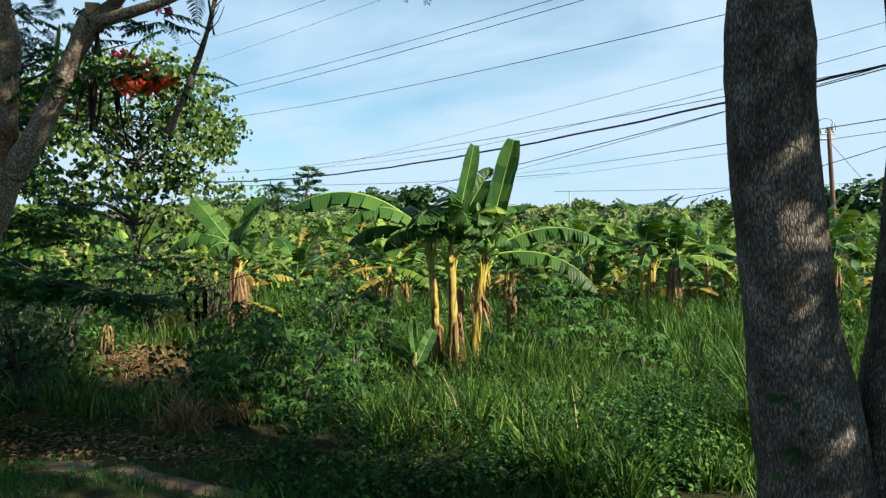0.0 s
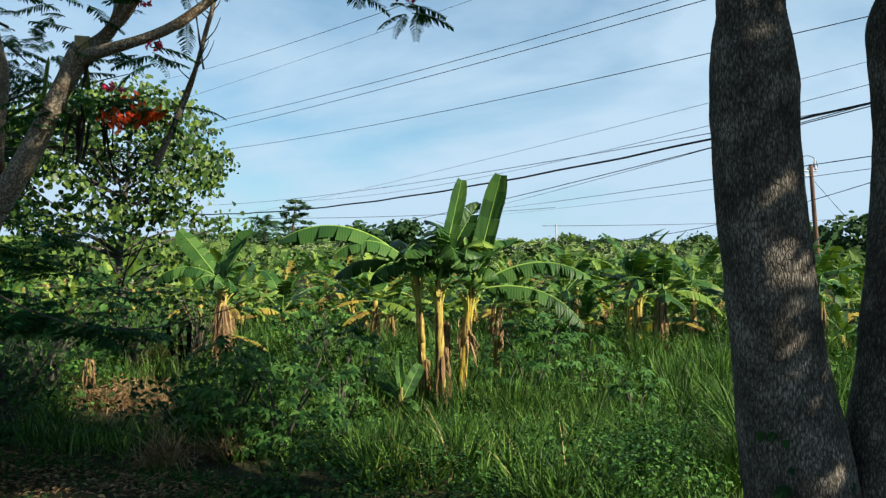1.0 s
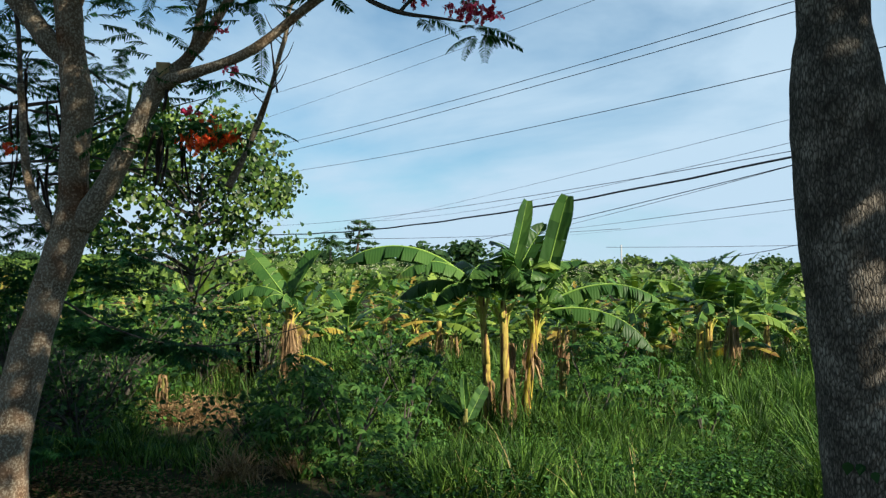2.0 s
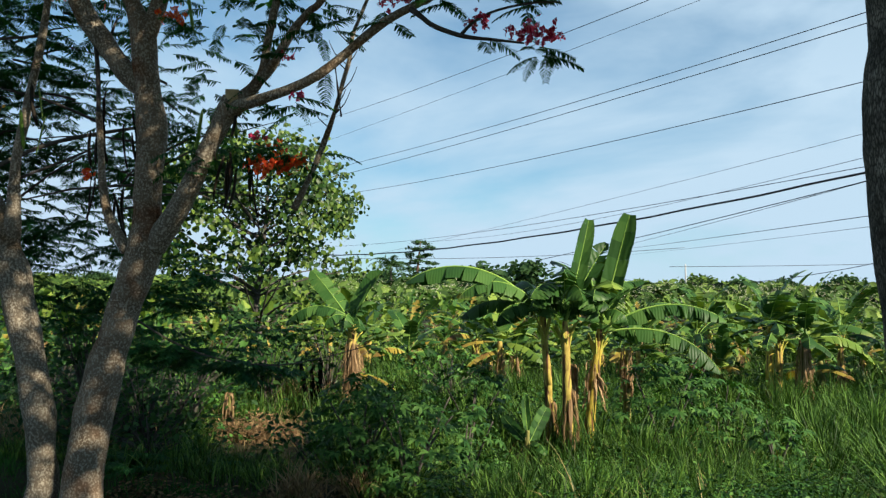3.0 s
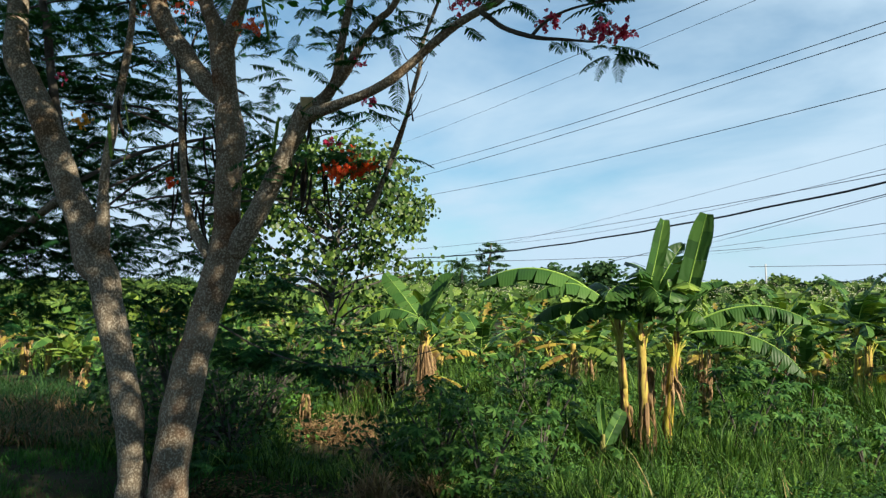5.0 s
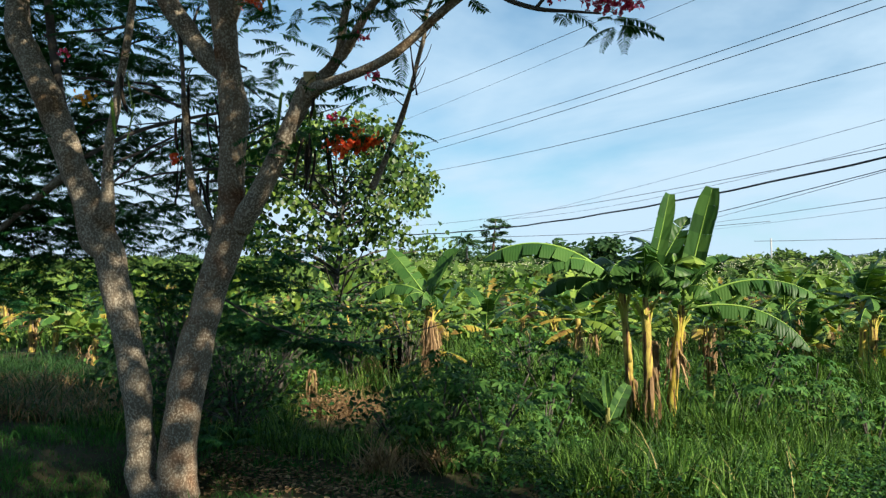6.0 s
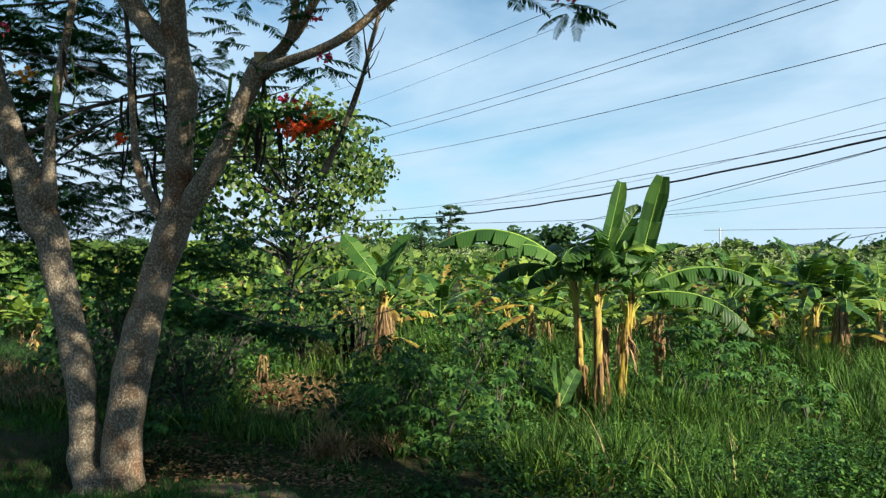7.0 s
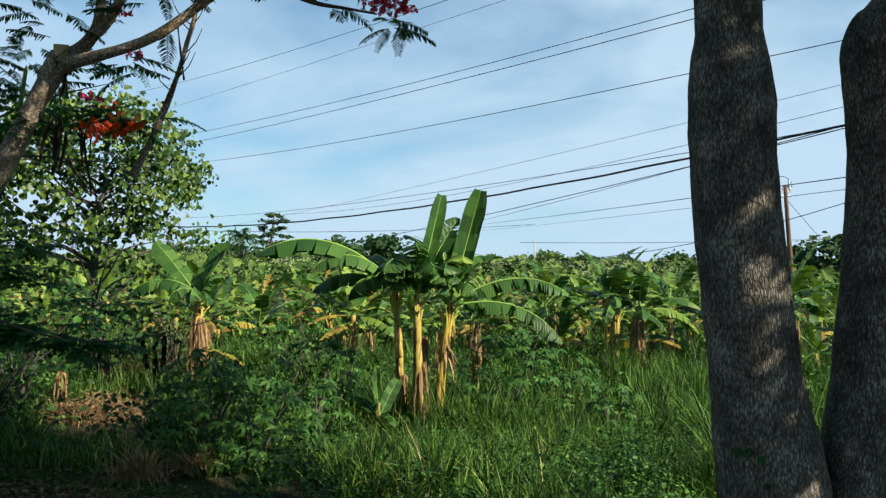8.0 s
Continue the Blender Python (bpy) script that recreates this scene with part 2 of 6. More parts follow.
M_VERGE = leaf_material("verge_grass", (0.011, 0.048, 0.011), (0.031, 0.113, 0.022), (0.078, 0.188, 0.043), gloss=0.6, through_light=0.35, scale=1.5)
M_WEED = leaf_material("weed_leaf", (0.0025, 0.0111, 0.0031), (0.0203, 0.0672, 0.0133), (0.1045, 0.2239, 0.0428), gloss=0.5, through_light=0.14, scale=2.0)
M_CASSAVA = leaf_material("cassava_leaf", (0.0080, 0.0280, 0.0070), (0.0320, 0.0900, 0.0210), (0.0950, 0.1850, 0.0450), gloss=0.5, through_light=0.20, scale=3.0, shine=0.08)
M_THICKET = leaf_material("thicket_leaf", (0.007, 0.027, 0.012), (0.023, 0.062, 0.020), (0.065, 0.142, 0.038), gloss=0.6, through_light=0.3, scale=2.0)
M_BROAD = leaf_material("round_tree_leaf", (0.005, 0.016, 0.004), (0.026, 0.062, 0.012), (0.15, 0.22, 0.038), gloss=0.4, through_light=0.22, scale=3.0, shine=0.2)
M_FROND = leaf_material("feathery_leaf", (0.008, 0.043, 0.018), (0.018, 0.08, 0.026), (0.04, 0.135, 0.038), gloss=0.6, through_light=0.3, scale=4.0)
M_FAR = leaf_material("far_foliage", (0.0060, 0.0170, 0.0045), (0.0360, 0.0740, 0.0150), (0.1350, 0.2000, 0.0410), gloss=0.7, through_light=0.1, scale=0.4)
M_FAR_DARK = leaf_material("far_tree_foliage", (0.012, 0.035, 0.012), (0.025, 0.06, 0.02), (0.05, 0.09, 0.03), gloss=0.6, through_light=0.2, scale=0.4)
M_RED = leaf_material("scarlet_petal", (0.55, 0.03, 0.015), (0.75, 0.08, 0.025), (0.82, 0.22, 0.06), gloss=0.6, through_light=0.4, scale=5.0)
M_MAGENTA = leaf_material("crimson_petal", (0.28, 0.012, 0.05), (0.5, 0.03, 0.11), (0.7, 0.14, 0.26), gloss=0.6, through_light=0.4, scale=5.0)
M_WHITE_FLOWER = leaf_material("white_plume", (0.3, 0.29, 0.21), (0.45, 0.44, 0.35), (0.66, 0.65, 0.56), gloss=0.8, through_light=0.3, scale=2.0)
M_ORANGE = leaf_material("orange_petal", (0.5, 0.16, 0.02), (0.75, 0.3, 0.03), (0.85, 0.5, 0.08), gloss=0.6, through_light=0.4, scale=5.0)
M_POD = solid_material("seed_pod", [(0.3, (0.007, 0.006, 0.005)), (0.7, (0.03, 0.022, 0.014))], scale=8, rough=0.65)
M_POD_GREEN = solid_material("green_seed_pod", [(0.3, (0.06, 0.14, 0.02)), (0.7, (0.14, 0.24, 0.04))], scale=8, rough=0.5, bump=0.1)
M_BARK = solid_material("grey_brown_bark", [(0.3, (0.075, 0.06, 0.044)), (0.5, (0.132, 0.107, 0.079)), (0.7, (0.2, 0.165, 0.126))], scale=6, stretch=(1, 1, 0.8), rough=0.9, bump=1.0, fleck=(0.28, 0.25, 0.2), fleck_scale=70, fleck_cut=0.51, stain=((0.7, 0.55, 0.42), 2.6, 0.55))
M_BARK_RUST = solid_material("rusty_bark", [(0.3, (0.08, 0.059, 0.041)), (0.5, (0.142, 0.107, 0.075)), (0.7, (0.21, 0.166, 0.123))], scale=6, stretch=(1, 1, 0.8), rough=0.9, bump=1.0, fleck=(0.28, 0.245, 0.193), fleck_scale=70, fleck_cut=0.52, stain=((0.62, 0.36, 0.24), 2.2, 0.52))
M_BARK_DARK = cracked_bark("streaked_dark_bark", [(0.36, (0.05, 0.045, 0.04)), (0.5, (0.14, 0.127, 0.11)), (0.62, (0.32, 0.29, 0.25))])
M_TWIG = solid_material("dark_twig", [(0.3, (0.03, 0.027, 0.024)), (0.7, (0.1, 0.092, 0.082))], scale=10, rough=0.9)
M_CUT = solid_material("cut_wood", [(0.3, (0.3, 0.23, 0.12)), (0.7, (0.48, 0.38, 0.21))], scale=14, rough=0.8)
M_CHAR = solid_material("charred_wood", [(0.3, (0.0015, 0.0014, 0.0012)), (0.7, (0.007, 0.006, 0.005))], scale=12, rough=0.9, bump=0.5)
M_SOIL = solid_material("ground_soil_and_litter", [(0.25, (0.014, 0.016, 0.008)), (0.5, (0.032, 0.032, 0.016)), (0.75, (0.075, 0.056, 0.03))], scale=1.3, rough=0.95, bump=0.6, coords="Object")
M_DIRT = solid_material("bare_dirt", [(0.25, (0.075, 0.052, 0.037)), (0.5, (0.16, 0.112, 0.08)), (0.75, (0.27, 0.2, 0.148))], scale=3.5, rough=0.95, bump=0.9, stain=((0.35, 0.4, 0.3), 3.0, 0.5))
M_WIRE = solid_material("black_cable", [(0.3, (0.012, 0.012, 0.014)), (0.7, (0.03, 0.03, 0.033))], scale=3, rough=0.6, bump=0.0)
M_WIRE_GREY = solid_material("bare_wire", [(0.3, (0.06, 0.07, 0.08)), (0.7, (0.1, 0.11, 0.12))], scale=3, rough=0.5, bump=0.0, metal=0.4)
M_POLE = solid_material("weathered_pole_wood", [(0.3, (0.06, 0.035, 0.025)), (0.7, (0.17, 0.1, 0.07))], scale=3, stretch=(3, 3, 0.4), rough=0.9)
M_WHITEPOLE = solid_material("pale_post", [(0.3, (0.26, 0.27, 0.28)), (0.7, (0.38, 0.39, 0.4))], scale=3, rough=0.6)
M_METAL = solid_material("galvanised_metal", [(0.3, (0.2, 0.21, 0.22)), (0.7, (0.4, 0.41, 0.42))], scale=6, rough=0.5, metal=0.6)


# ---- builders ----
def mesh_from(name, verts, faces, material, smooth=True):
    me = bpy.data.meshes.new(name)
    me.from_pydata([tuple(v) for v in verts], [], faces)
    me.materials.append(material)
    if smooth:
        me.shade_smooth()
    return me


def mesh_arrays(name, verts, faces, material):
    """A mesh from arrays: verts n x 3, faces m x 3 or m x 4. Quick for large sets."""
    verts, faces = np.asarray(verts, dtype=np.float32), np.asarray(faces, dtype=np.int32)
    me = bpy.data.meshes.new(name)
    m, k = faces.shape
    me.vertices.add(len(verts))
    me.vertices.foreach_set("co", verts.ravel())
    me.loops.add(m * k)
    me.loops.foreach_set("vertex_index", faces.ravel())
    me.polygons.add(m)
    me.polygons.foreach_set("loop_start", np.arange(0, m * k, k, dtype=np.int32))
    me.update(calc_edges=True)
    me.materials.append(material)
    return me


def thing(name, place, label, category, group="", kind=""):
    ob = new(name)
    ob.empty_display_size = 0.1
    ob.location = place
    return tagged(ob, label, category, group, kind)


def part(name, me, parent, label="", kind="", m=None):
    ob = new(name, me)
    ob.parent = parent
    if m is not None:
        ob.matrix_basis = m
    return tagged(ob, label, kind=kind)


def alone(name, me, label, category, group="", kind="", place=None):
    ob = new(name, me)
    if place is not None:
        ob.location = place
    return tagged(ob, label, category, group, kind)


def smooth_line(points, radii, steps):
    """Points and radii along a rounded curve (Catmull-Rom) through the given ones."""
    p = [Vector(v) for v in points]
    out, rad = [], []
    for i in range(len(p) - 1):
        a, b, c, d = p[max(i - 1, 0)], p[i], p[i + 1], p[min(i + 2, len(p) - 1)]
        for j in range(steps):
            t = j / steps
            out.append(0.5 * ((2 * b) + (c - a) * t + (2 * a - 5 * b + 4 * c - d) * t * t + (3 * b - a - 3 * c + d) * t ** 3))
            rad.append(radii[i] + (radii[i + 1] - radii[i]) * t)
    out.append(p[-1])
    rad.append(radii[-1])
    return out, rad


def tube_lists(points, radii, sides=12, rough=0.0, seed=0, steps=4, flare=None):
    pts, rad = smooth_line(points, radii, steps)
    verts, faces = [], []
    ref = Vector((0.3, 1.0, 0.13)).normalized()
    for i, (p, r) in enumerate(zip(pts, rad)):
        d = (pts[min(i + 1, len(pts) - 1)] - pts[max(i - 1, 0)]).normalized()
        u = (ref - d * ref.dot(d)).normalized()
        v = d.cross(u)
        for k in range(sides):
            a = 2 * math.pi * k / sides
            w = u * math.cos(a) + v * math.sin(a)
            q = p + w * r
            s = 1.0
            if rough:
                s += rough * (noise.noise(q * 3.0 + Vector((seed, 0, 0))) + 0.5 * noise.noise(q * 9.0 + Vector((0, seed, 0))))
            verts.append(p + w * r * s)
    n = len(pts)
    for i in range(n - 1):
        for k in range(sides):
            a, b = i * sides + k, i * sides + (k + 1) % sides
            faces.append((a, b, b + sides, a + sides))
    faces.append(tuple(range(sides - 1, -1, -1)))
    faces.append(tuple((n - 1) * sides + k for k in range(sides)))
    return verts, faces


def joined(lists):
    verts, faces = [], []
    for v, f in lists:
        o = len(verts)
        verts.extend(v)
        faces.extend(tuple(i + o for i in g) for g in f)
    return verts, faces


def tube(name, points, radii, material, sides=12, rough=0.0, seed=0, steps=4):
    v, f = tube_lists(points, radii, sides, rough, seed, steps)
    return mesh_from(name, v, f, material)


def ground_z(x, y):
    """Height of the ground: a flat verge by the road, a bank down to the field, a slow rise far off."""
    x, y = np.asarray(x, float), np.asarray(y, float)
    edge = 5.9 - 0.18 * np.clip(x, -8, 6)
    t = np.clip((y - edge) / 2.2, 0, 1)
    z = -0.5 * t * t * (3 - 2 * t)
    z = z - 0.24 * np.exp(-((x + 3.75) / 0.9) ** 2 - ((y - 5.45) / 0.55) ** 2)
    z = z + 0.02 * np.clip(y - 40, 0, 60) + 0.0045 * np.clip(y - 100, 0, 400)
    z = z + 0.05 * np.sin(x * 0.9 + 1.0) * np.sin(y * 0.8) * np.clip((y - 4) / 3, 0, 1) * np.clip(1 - y / 60, 0, 1)
    return z


def gz(x, y):
    return float(ground_z(x, y))


# ---- ground ----
def build_ground():
    xs = np.concatenate([[-1500, -500, -200, -100, -60, -40], np.arange(-30, -10, 1.0), np.arange(-10, 10, 0.25), np.arange(10, 31, 1.0), [40, 60, 100, 200, 500, 1500]])
    ys = np.concatenate([[-1500, -400, -100, -40, -20, -10], np.arange(-6, 3, 0.5), np.arange(3, 12, 0.2), np.arange(12, 40, 1.0), [45, 50, 60, 70, 80, 90, 100, 130, 180, 260, 400, 700, 1500, 2500]])
    X, Y = np.meshgrid(xs, ys)
    Z = ground_z(X, Y)
    nx, ny = len(xs), len(ys)
    i = (np.arange(ny - 1)[:, None] * nx + np.arange(nx - 1)[None, :]).ravel()
    me = mesh_arrays("ground", np.stack([X, Y, Z], -1).reshape(-1, 3), np.stack([i, i + 1, i + nx + 1, i + nx], 1), M_SOIL)
    me.shade_smooth()
    alone("ground", me, "dark soil and litter under weeds, grass and bananas", "ground", kind="structure")


build_ground()


def dirt_strip():
    """The bare, trodden strip along the verge."""
    pts = [(-3.7, 5.6), (-3.4, 5.5), (-2.9, 5.32), (-2.3, 5.1), (-1.6, 4.8), (-0.9, 4.45)]
    half = [0.03, 0.1, 0.17, 0.18, 0.14, 0.04]
    line, rad = smooth_line([(x, y, 0) for x, y in pts], half, 10)
    rows, cols = len(line), 9
    v, f = [], []
    for i, (p, r) in enumerate(zip(line, rad)):
        d = (line[min(i + 1, rows - 1)] - line[max(i - 1, 0)]).normalized()
        s = Vector((-d.y, d.x, 0))
        for k in range(cols):
            t = 2 * k / (cols - 1) - 1
            q = p + s * r * t * (1 + 0.9 * noise.noise(Vector((p.x * 2.7, p.y * 2.7, t * 2))))
            v.append((q.x, q.y, gz(q.x, q.y) + 0.006 - 0.012 * t * t + 0.012 * noise.noise(q * 5)))
    for i in range(rows - 1):
        for k in range(cols - 1):
            a = i * cols + k
            f.append((a, a + 1, a + cols + 1, a + cols))
    alone("pavement_dirt_strip", mesh_from("dirt_strip", v, f, M_DIRT), "bare brown dirt strip along the grassy verge", "path", kind="structure")


dirt_strip()


# ---- bananas ----
def banana_leaf_lists(L, half, e0, e1, fold, seed, power=1.3, petiole=0.14, tears=0.5, n=30):
    """Blade and midrib of one leaf: it leaves the origin towards +x. e0, e1: degrees above the level at the base and the tip;
    fold: degrees by which the halves hang (minus: rise) from the rib; tears: how split the blade is, 0 to 1."""
    rnd = random.Random(seed)
    spine, p = [Vector((0, 0, 0))], Vector((0, 0, 0))
    ang = []
    for i in range(n + 1):
        s = i / n
        a = radians(e0 + (e1 - e0) * s ** power)
        ang.append(a)
        if i:
            p = p + Vector((math.cos(a), 0, math.sin(a))) * (L / n)
            spine.append(p.copy())
    first = max(2, int(petiole * n))
    verts, faces = [], []
    bend = 0.06 * L * rnd.uniform(-1, 1)

    def side_shift(s):
        return Vector((0, bend * s * s, 0))

    for sgn in (-1, 1):
        i = first
        while i < n:
            span = 1 if rnd.random() < tears * 0.5 else rnd.randint(2, 5)
            if rnd.random() > tears:
                span += 3
            j = min(n, i + span)
            droop = radians(fold + rnd.gauss(0, min(7, 40 * tears) + 22 * tears * (span < 3)))
            short = 1 - (0.12 * rnd.random() if tears > 0.3 else 0)
            idx = []
            for k in range(i, j + 1):
                s = (k - first) / (n - first)
                w = half * min(1.0, (s / 0.16) ** 0.6 if s > 0 else 0.02) * max(0.06, (1 - (0.45 if tears < 0.1 else 0.8) * max(0, (s - 0.7) / 0.3) ** 2.4)) * short
                a = ang[k]
                normal = Vector((-math.sin(a), 0, math.cos(a)))
                along = Vector((math.cos(a), 0, math.sin(a)))
                base = spine[k] + side_shift(s)
                edge_in = 0.0
                if k == i and i > first:
                    edge_in = (0.1 + 0.3 * tears) * (tears > 0.12)
                elif k == j and j < n:
                    edge_in = (-0.1 - 0.3 * tears) * (tears > 0.12)
                row = []
                for q, extra in ((0.0, 0.0), (0.5, 0.45), (1.0, 1.0)):
                    d = droop * (0.55 + 0.45 * q)
                    pt = base + Vector((0, sgn, 0)) * (w * q * math.cos(d)) - normal * (w * q * math.sin(d)) + along * (edge_in * extra * L / n + 0.12 * w * q)
                    row.append(len(verts))
                    verts.append(pt)
                idx.append(row)
            for a, b in zip(idx, idx[1:]):
                for c in range(2):
                    quad = (a[c], a[c + 1], b[c + 1], b[c])
                    faces.append(quad if sgn < 0 else quad[::-1])
            i = j
    rib = [spine[k] + side_shift(max(0, (k - first) / (n - first))) + Vector((0, 0, 0.002)) for k in range(0, n + 1, 2)]
    rr = [0.5 * (0.03 * (1 - 0.86 * (k / (len(rib) - 1)))) * (L / 1.5) for k in range(len(rib))]
    rib_lists = tube_lists(rib, rr, sides=5, steps=1)
    return (verts, faces), rib_lists


def banana_stem(name, h, r, lean, material, seed, top=None):
    """A stem of wrapped sheaths: slightly swollen foot, stepped rings, loose sheath tips near the top."""
    rnd = random.Random(seed)
    lists = [tube_lists([(0, 0, -0.03), (lean[0] * 0.15, lean[1] * 0.15, h * 0.25), (lean[0] * 0.55, lean[1] * 0.55, h * 0.65), (lean[0], lean[1], h)],
                        [r * 1.25, r * 1.05, r * 0.9, r * 0.62], sides=12, rough=0.3, seed=seed, steps=6)]
    for k in range(5):
        a, z0 = rnd.uniform(0, 6.28), h * rnd.uniform(0.1, 0.6)
        z1 = z0 + h * rnd.uniform(0.25, 0.4)
        f0, f1 = z0 / h, min(1.0, z1 / h)
        c, s = math.cos(a), math.sin(a)
        lists.append(tube_lists([(lean[0] * f0 ** 1.3 + c * r * 0.5, lean[1] * f0 ** 1.3 + s * r * 0.5, z0), (lean[0] * f1 ** 1.3 + c * r * 0.62, lean[1] * f1 ** 1.3 + s * r * 0.62, z1)],
                                [r * 0.62, r * 0.3], sides=7, rough=0.2, seed=seed + k, steps=3))
    v, f = joined(lists)
    return mesh_from(name, v, f, material)


def dry_skirt(h0, h1, r, seed, count=12, spread=1.0, broad=1.0):
    """Dead sheaths and shrivelled leaves that hang down round a stem."""
    rnd = random.Random(seed)
    verts, faces = [], []
    for _ in range(count):
        a, z, ln = rnd.uniform(0, 6.283), rnd.uniform(h0, h1), rnd.uniform(0.25, 0.6) * (h1 - h0 + 0.2)
        w = rnd.uniform(0.006, 0.026) * broad
        c, s = math.cos(a), math.sin(a)
        o = len(verts)
        twist = rnd.uniform(-1.3, 1.3)
        flare = rnd.uniform(0.3, 1.9)
        for k in range(6):
            t = k / 5
            out = r * (1.0 + spread * flare * (1.6 * t * (1 - 0.5 * t)) * rnd.uniform(0.6, 1.35))
            zz = z + 0.05 * math.sin(t * 3) - ln * t
            ww = w * (1 - 0.7 * t) * (1 + 0.4 * math.sin(5 * t + a))
            b = a + twist * t
            cb, sb = math.cos(b + 1.57), math.sin(b + 1.57)
            crease = 0.35 * w
            verts += [(c * out - cb * ww, s * out - sb * ww, zz), (c * (out + crease), s * (out + crease), zz), (c * out + cb * ww, s * out + sb * ww, zz)]
        for k in range(5):
            b = o + 3 * k
            faces += [(b, b + 1, b + 4, b + 3), (b + 1, b + 2, b + 5, b + 4)]
    return mesh_from("dead_leaf_skirt", verts, faces, M_DRY, smooth=False)


def hero_banana(place, h, r, lean, stem_mat, leaves, seed, label, group="banana plants near the verge", skirt=None, stubs=13, broad=1.0):
    """One plant with its own leaves: rows of azimuth, length, half width, e0, e1, fold, tears, material,
    height offset and degrees by which it tips over towards +x."""
    t = thing("banana_plant", place, label, "banana plant", group)
    part("pseudostem", banana_stem("pseudostem", h, r, lean, stem_mat, seed), t)
    rnd = random.Random(seed)
    for k, row in enumerate(leaves):
        az, L, half, e0, e1, fold, tears, mat = row[:8]
        dz = row[8] if len(row) > 8 else 0.0
        blade, rib = banana_leaf_lists(L, half, e0, e1, fold, seed * 31 + k, tears=tears, n=42)
        tip = row[9] if len(row) > 9 else 0.0
        m = pose(lean[0], lean[1], h - 0.06 + dz, 0, tip, 0) @ pose(0, 0, 0, 0, 0, az)
        lf = part("leaf", mesh_from("leaf", *blade, mat), t, m=m)
        part("midrib", mesh_from("midrib", *rib, M_MIDRIB if mat is not M_DRY else M_DRY), lf)
    for k in range(stubs):
        a = rnd.uniform(0, 6.283)
        c, s = math.cos(a), math.sin(a)
        ln, out = rnd.uniform(0.24, 0.44), rnd.uniform(0.06, 0.17)
        me = tube("leaf_stub", [(c * 0.02, s * 0.02, 0), (c * out * 0.45, s * out * 0.45, ln * 0.6), (c * out, s * out, ln)], [0.018, 0.013, 0.007], M_STUB, sides=6, steps=2)
        part("leaf_stub", me, t, "cut yellow-green leaf stalk", m=pose(lean[0] * 0.75, lean[1] * 0.75, h - 0.42))
    if skirt:
        h0, h1, n, sp = skirt
        sk = dry_skirt(h0, h1, r, seed + 5, int(n * 1.6), sp, broad)
        f = 0.5 * (h0 + h1) / h
        part("dead_leaf_skirt", sk, t, "hanging dry brown leaf sheaths", m=pose(lean[0] * f ** 1.4, lean[1] * f ** 1.4, 0))
    return t


B, BO = M_BANANA, M_BANANA_OLD
FIELD = -0.5
# the clump of three, tallest in the field
hero_banana((0.15, 9.8, FIELD), 1.8, 0.06, (-0.06, 0.0), M_STEM_PALE, [
    (100, 1.36, 0.115, 84, 78, -28, 0.06, B, 0.02, 15), (68, 1.2, 0.16, 78, 64, -30, 0.6, B, 0.02, 18), (-12, 0.62, 0.2, 40, -45, 40, 0.45, B, 0.22),
    (160, 0.62, 0.17, 66, -30, 30, 0.6, B, 0.2), (-70, 0.7, 0.2, 62, -72, 44, 0.7, B, 0.3), (-40, 0.6, 0.2, 50, -82, 46, 0.7, B, 0.26), (195, 0.6, 0.2, 50, -84, 46, 0.7, B, 0.25),
    (-150, 0.62, 0.2, 52, -84, 46, 0.7, B, 0.28), (110, 0.9, 0.22, 60, -20, 30, 0.7, B, 0.2), (20, 0.6, 0.2, 46, -80, 42, 0.8, B, 0.22), (60, 0.6, 0.2, 55, -85, 48, 0.6, B, 0.25),
    (-95, 0.75, 0.2, 76, -30, 30, 0.8, B, 0.34), (-130, 0.75, 0.22, 60, -66, 36, 0.6, B, 0.3), (125, 0.7, 0.2, 50, -78, 42, 0.8, B, 0.2), (-10, 0.55, 0.18, 35, -86, 48, 0.7, B, 0.2)], 11,
    "tall banana plant with pale peeling stem and torn upright leaves", skirt=(0.05, 0.95, 24, 0.9), broad=1.3)
hero_banana((0.375, 10.0, FIELD), 1.7, 0.06, (0.155, 0.0), M_STEM_YELLOW, [
    (84, 1.54, 0.15, 80, 94, -20, 0.03, B, 0.02, 13), (110, 0.95, 0.24, 74, 86, 22, 0.1, M_BANANA_YOUNG, 0.0, 14), (4, 1.68, 0.2, 38, -34, 54, 0.95, B, 0.02), (-4, 1.62, 0.2, 16, -58, 56, 0.95, B, 0.0), (-72, 0.62, 0.2, 74, -52, 26, 0.2, M_BANANA_YOUNG, 0.42), (-100, 0.7, 0.22, 66, -70, 34, 0.6, B, 0.36), (160, 0.95, 0.2, 70, 10, 20, 0.7, B, 0.3),
    (30, 0.8, 0.2, 66, -20, 30, 0.4, B, 0.3), (12, 0.85, 0.13, 56, 6, -20, 0.2, B, 0.18), (150, 0.7, 0.2, 62, -40, 34, 0.7, B, 0.3), (-120, 0.6, 0.22, 55, -82, 46, 0.7, B, 0.3),
    (-35, 0.5, 0.2, 45, -84, 46, 0.7, B, 0.22), (100, 0.9, 0.22, 50, -40, 38, 0.7, B, 0.2), (140, 1.15, 0.15, 80, 62, -24, 0.8, B, 0.1), (165, 0.65, 0.2, 55, -80, 44, 0.8, B, 0.3), (185, 0.6, 0.2, 48, -84, 46, 0.7, B, 0.25)], 23,
    "tall banana plant with smooth bright yellow stem and arching leaves", skirt=(0.95, 1.32, 30, 1.0), broad=1.1)
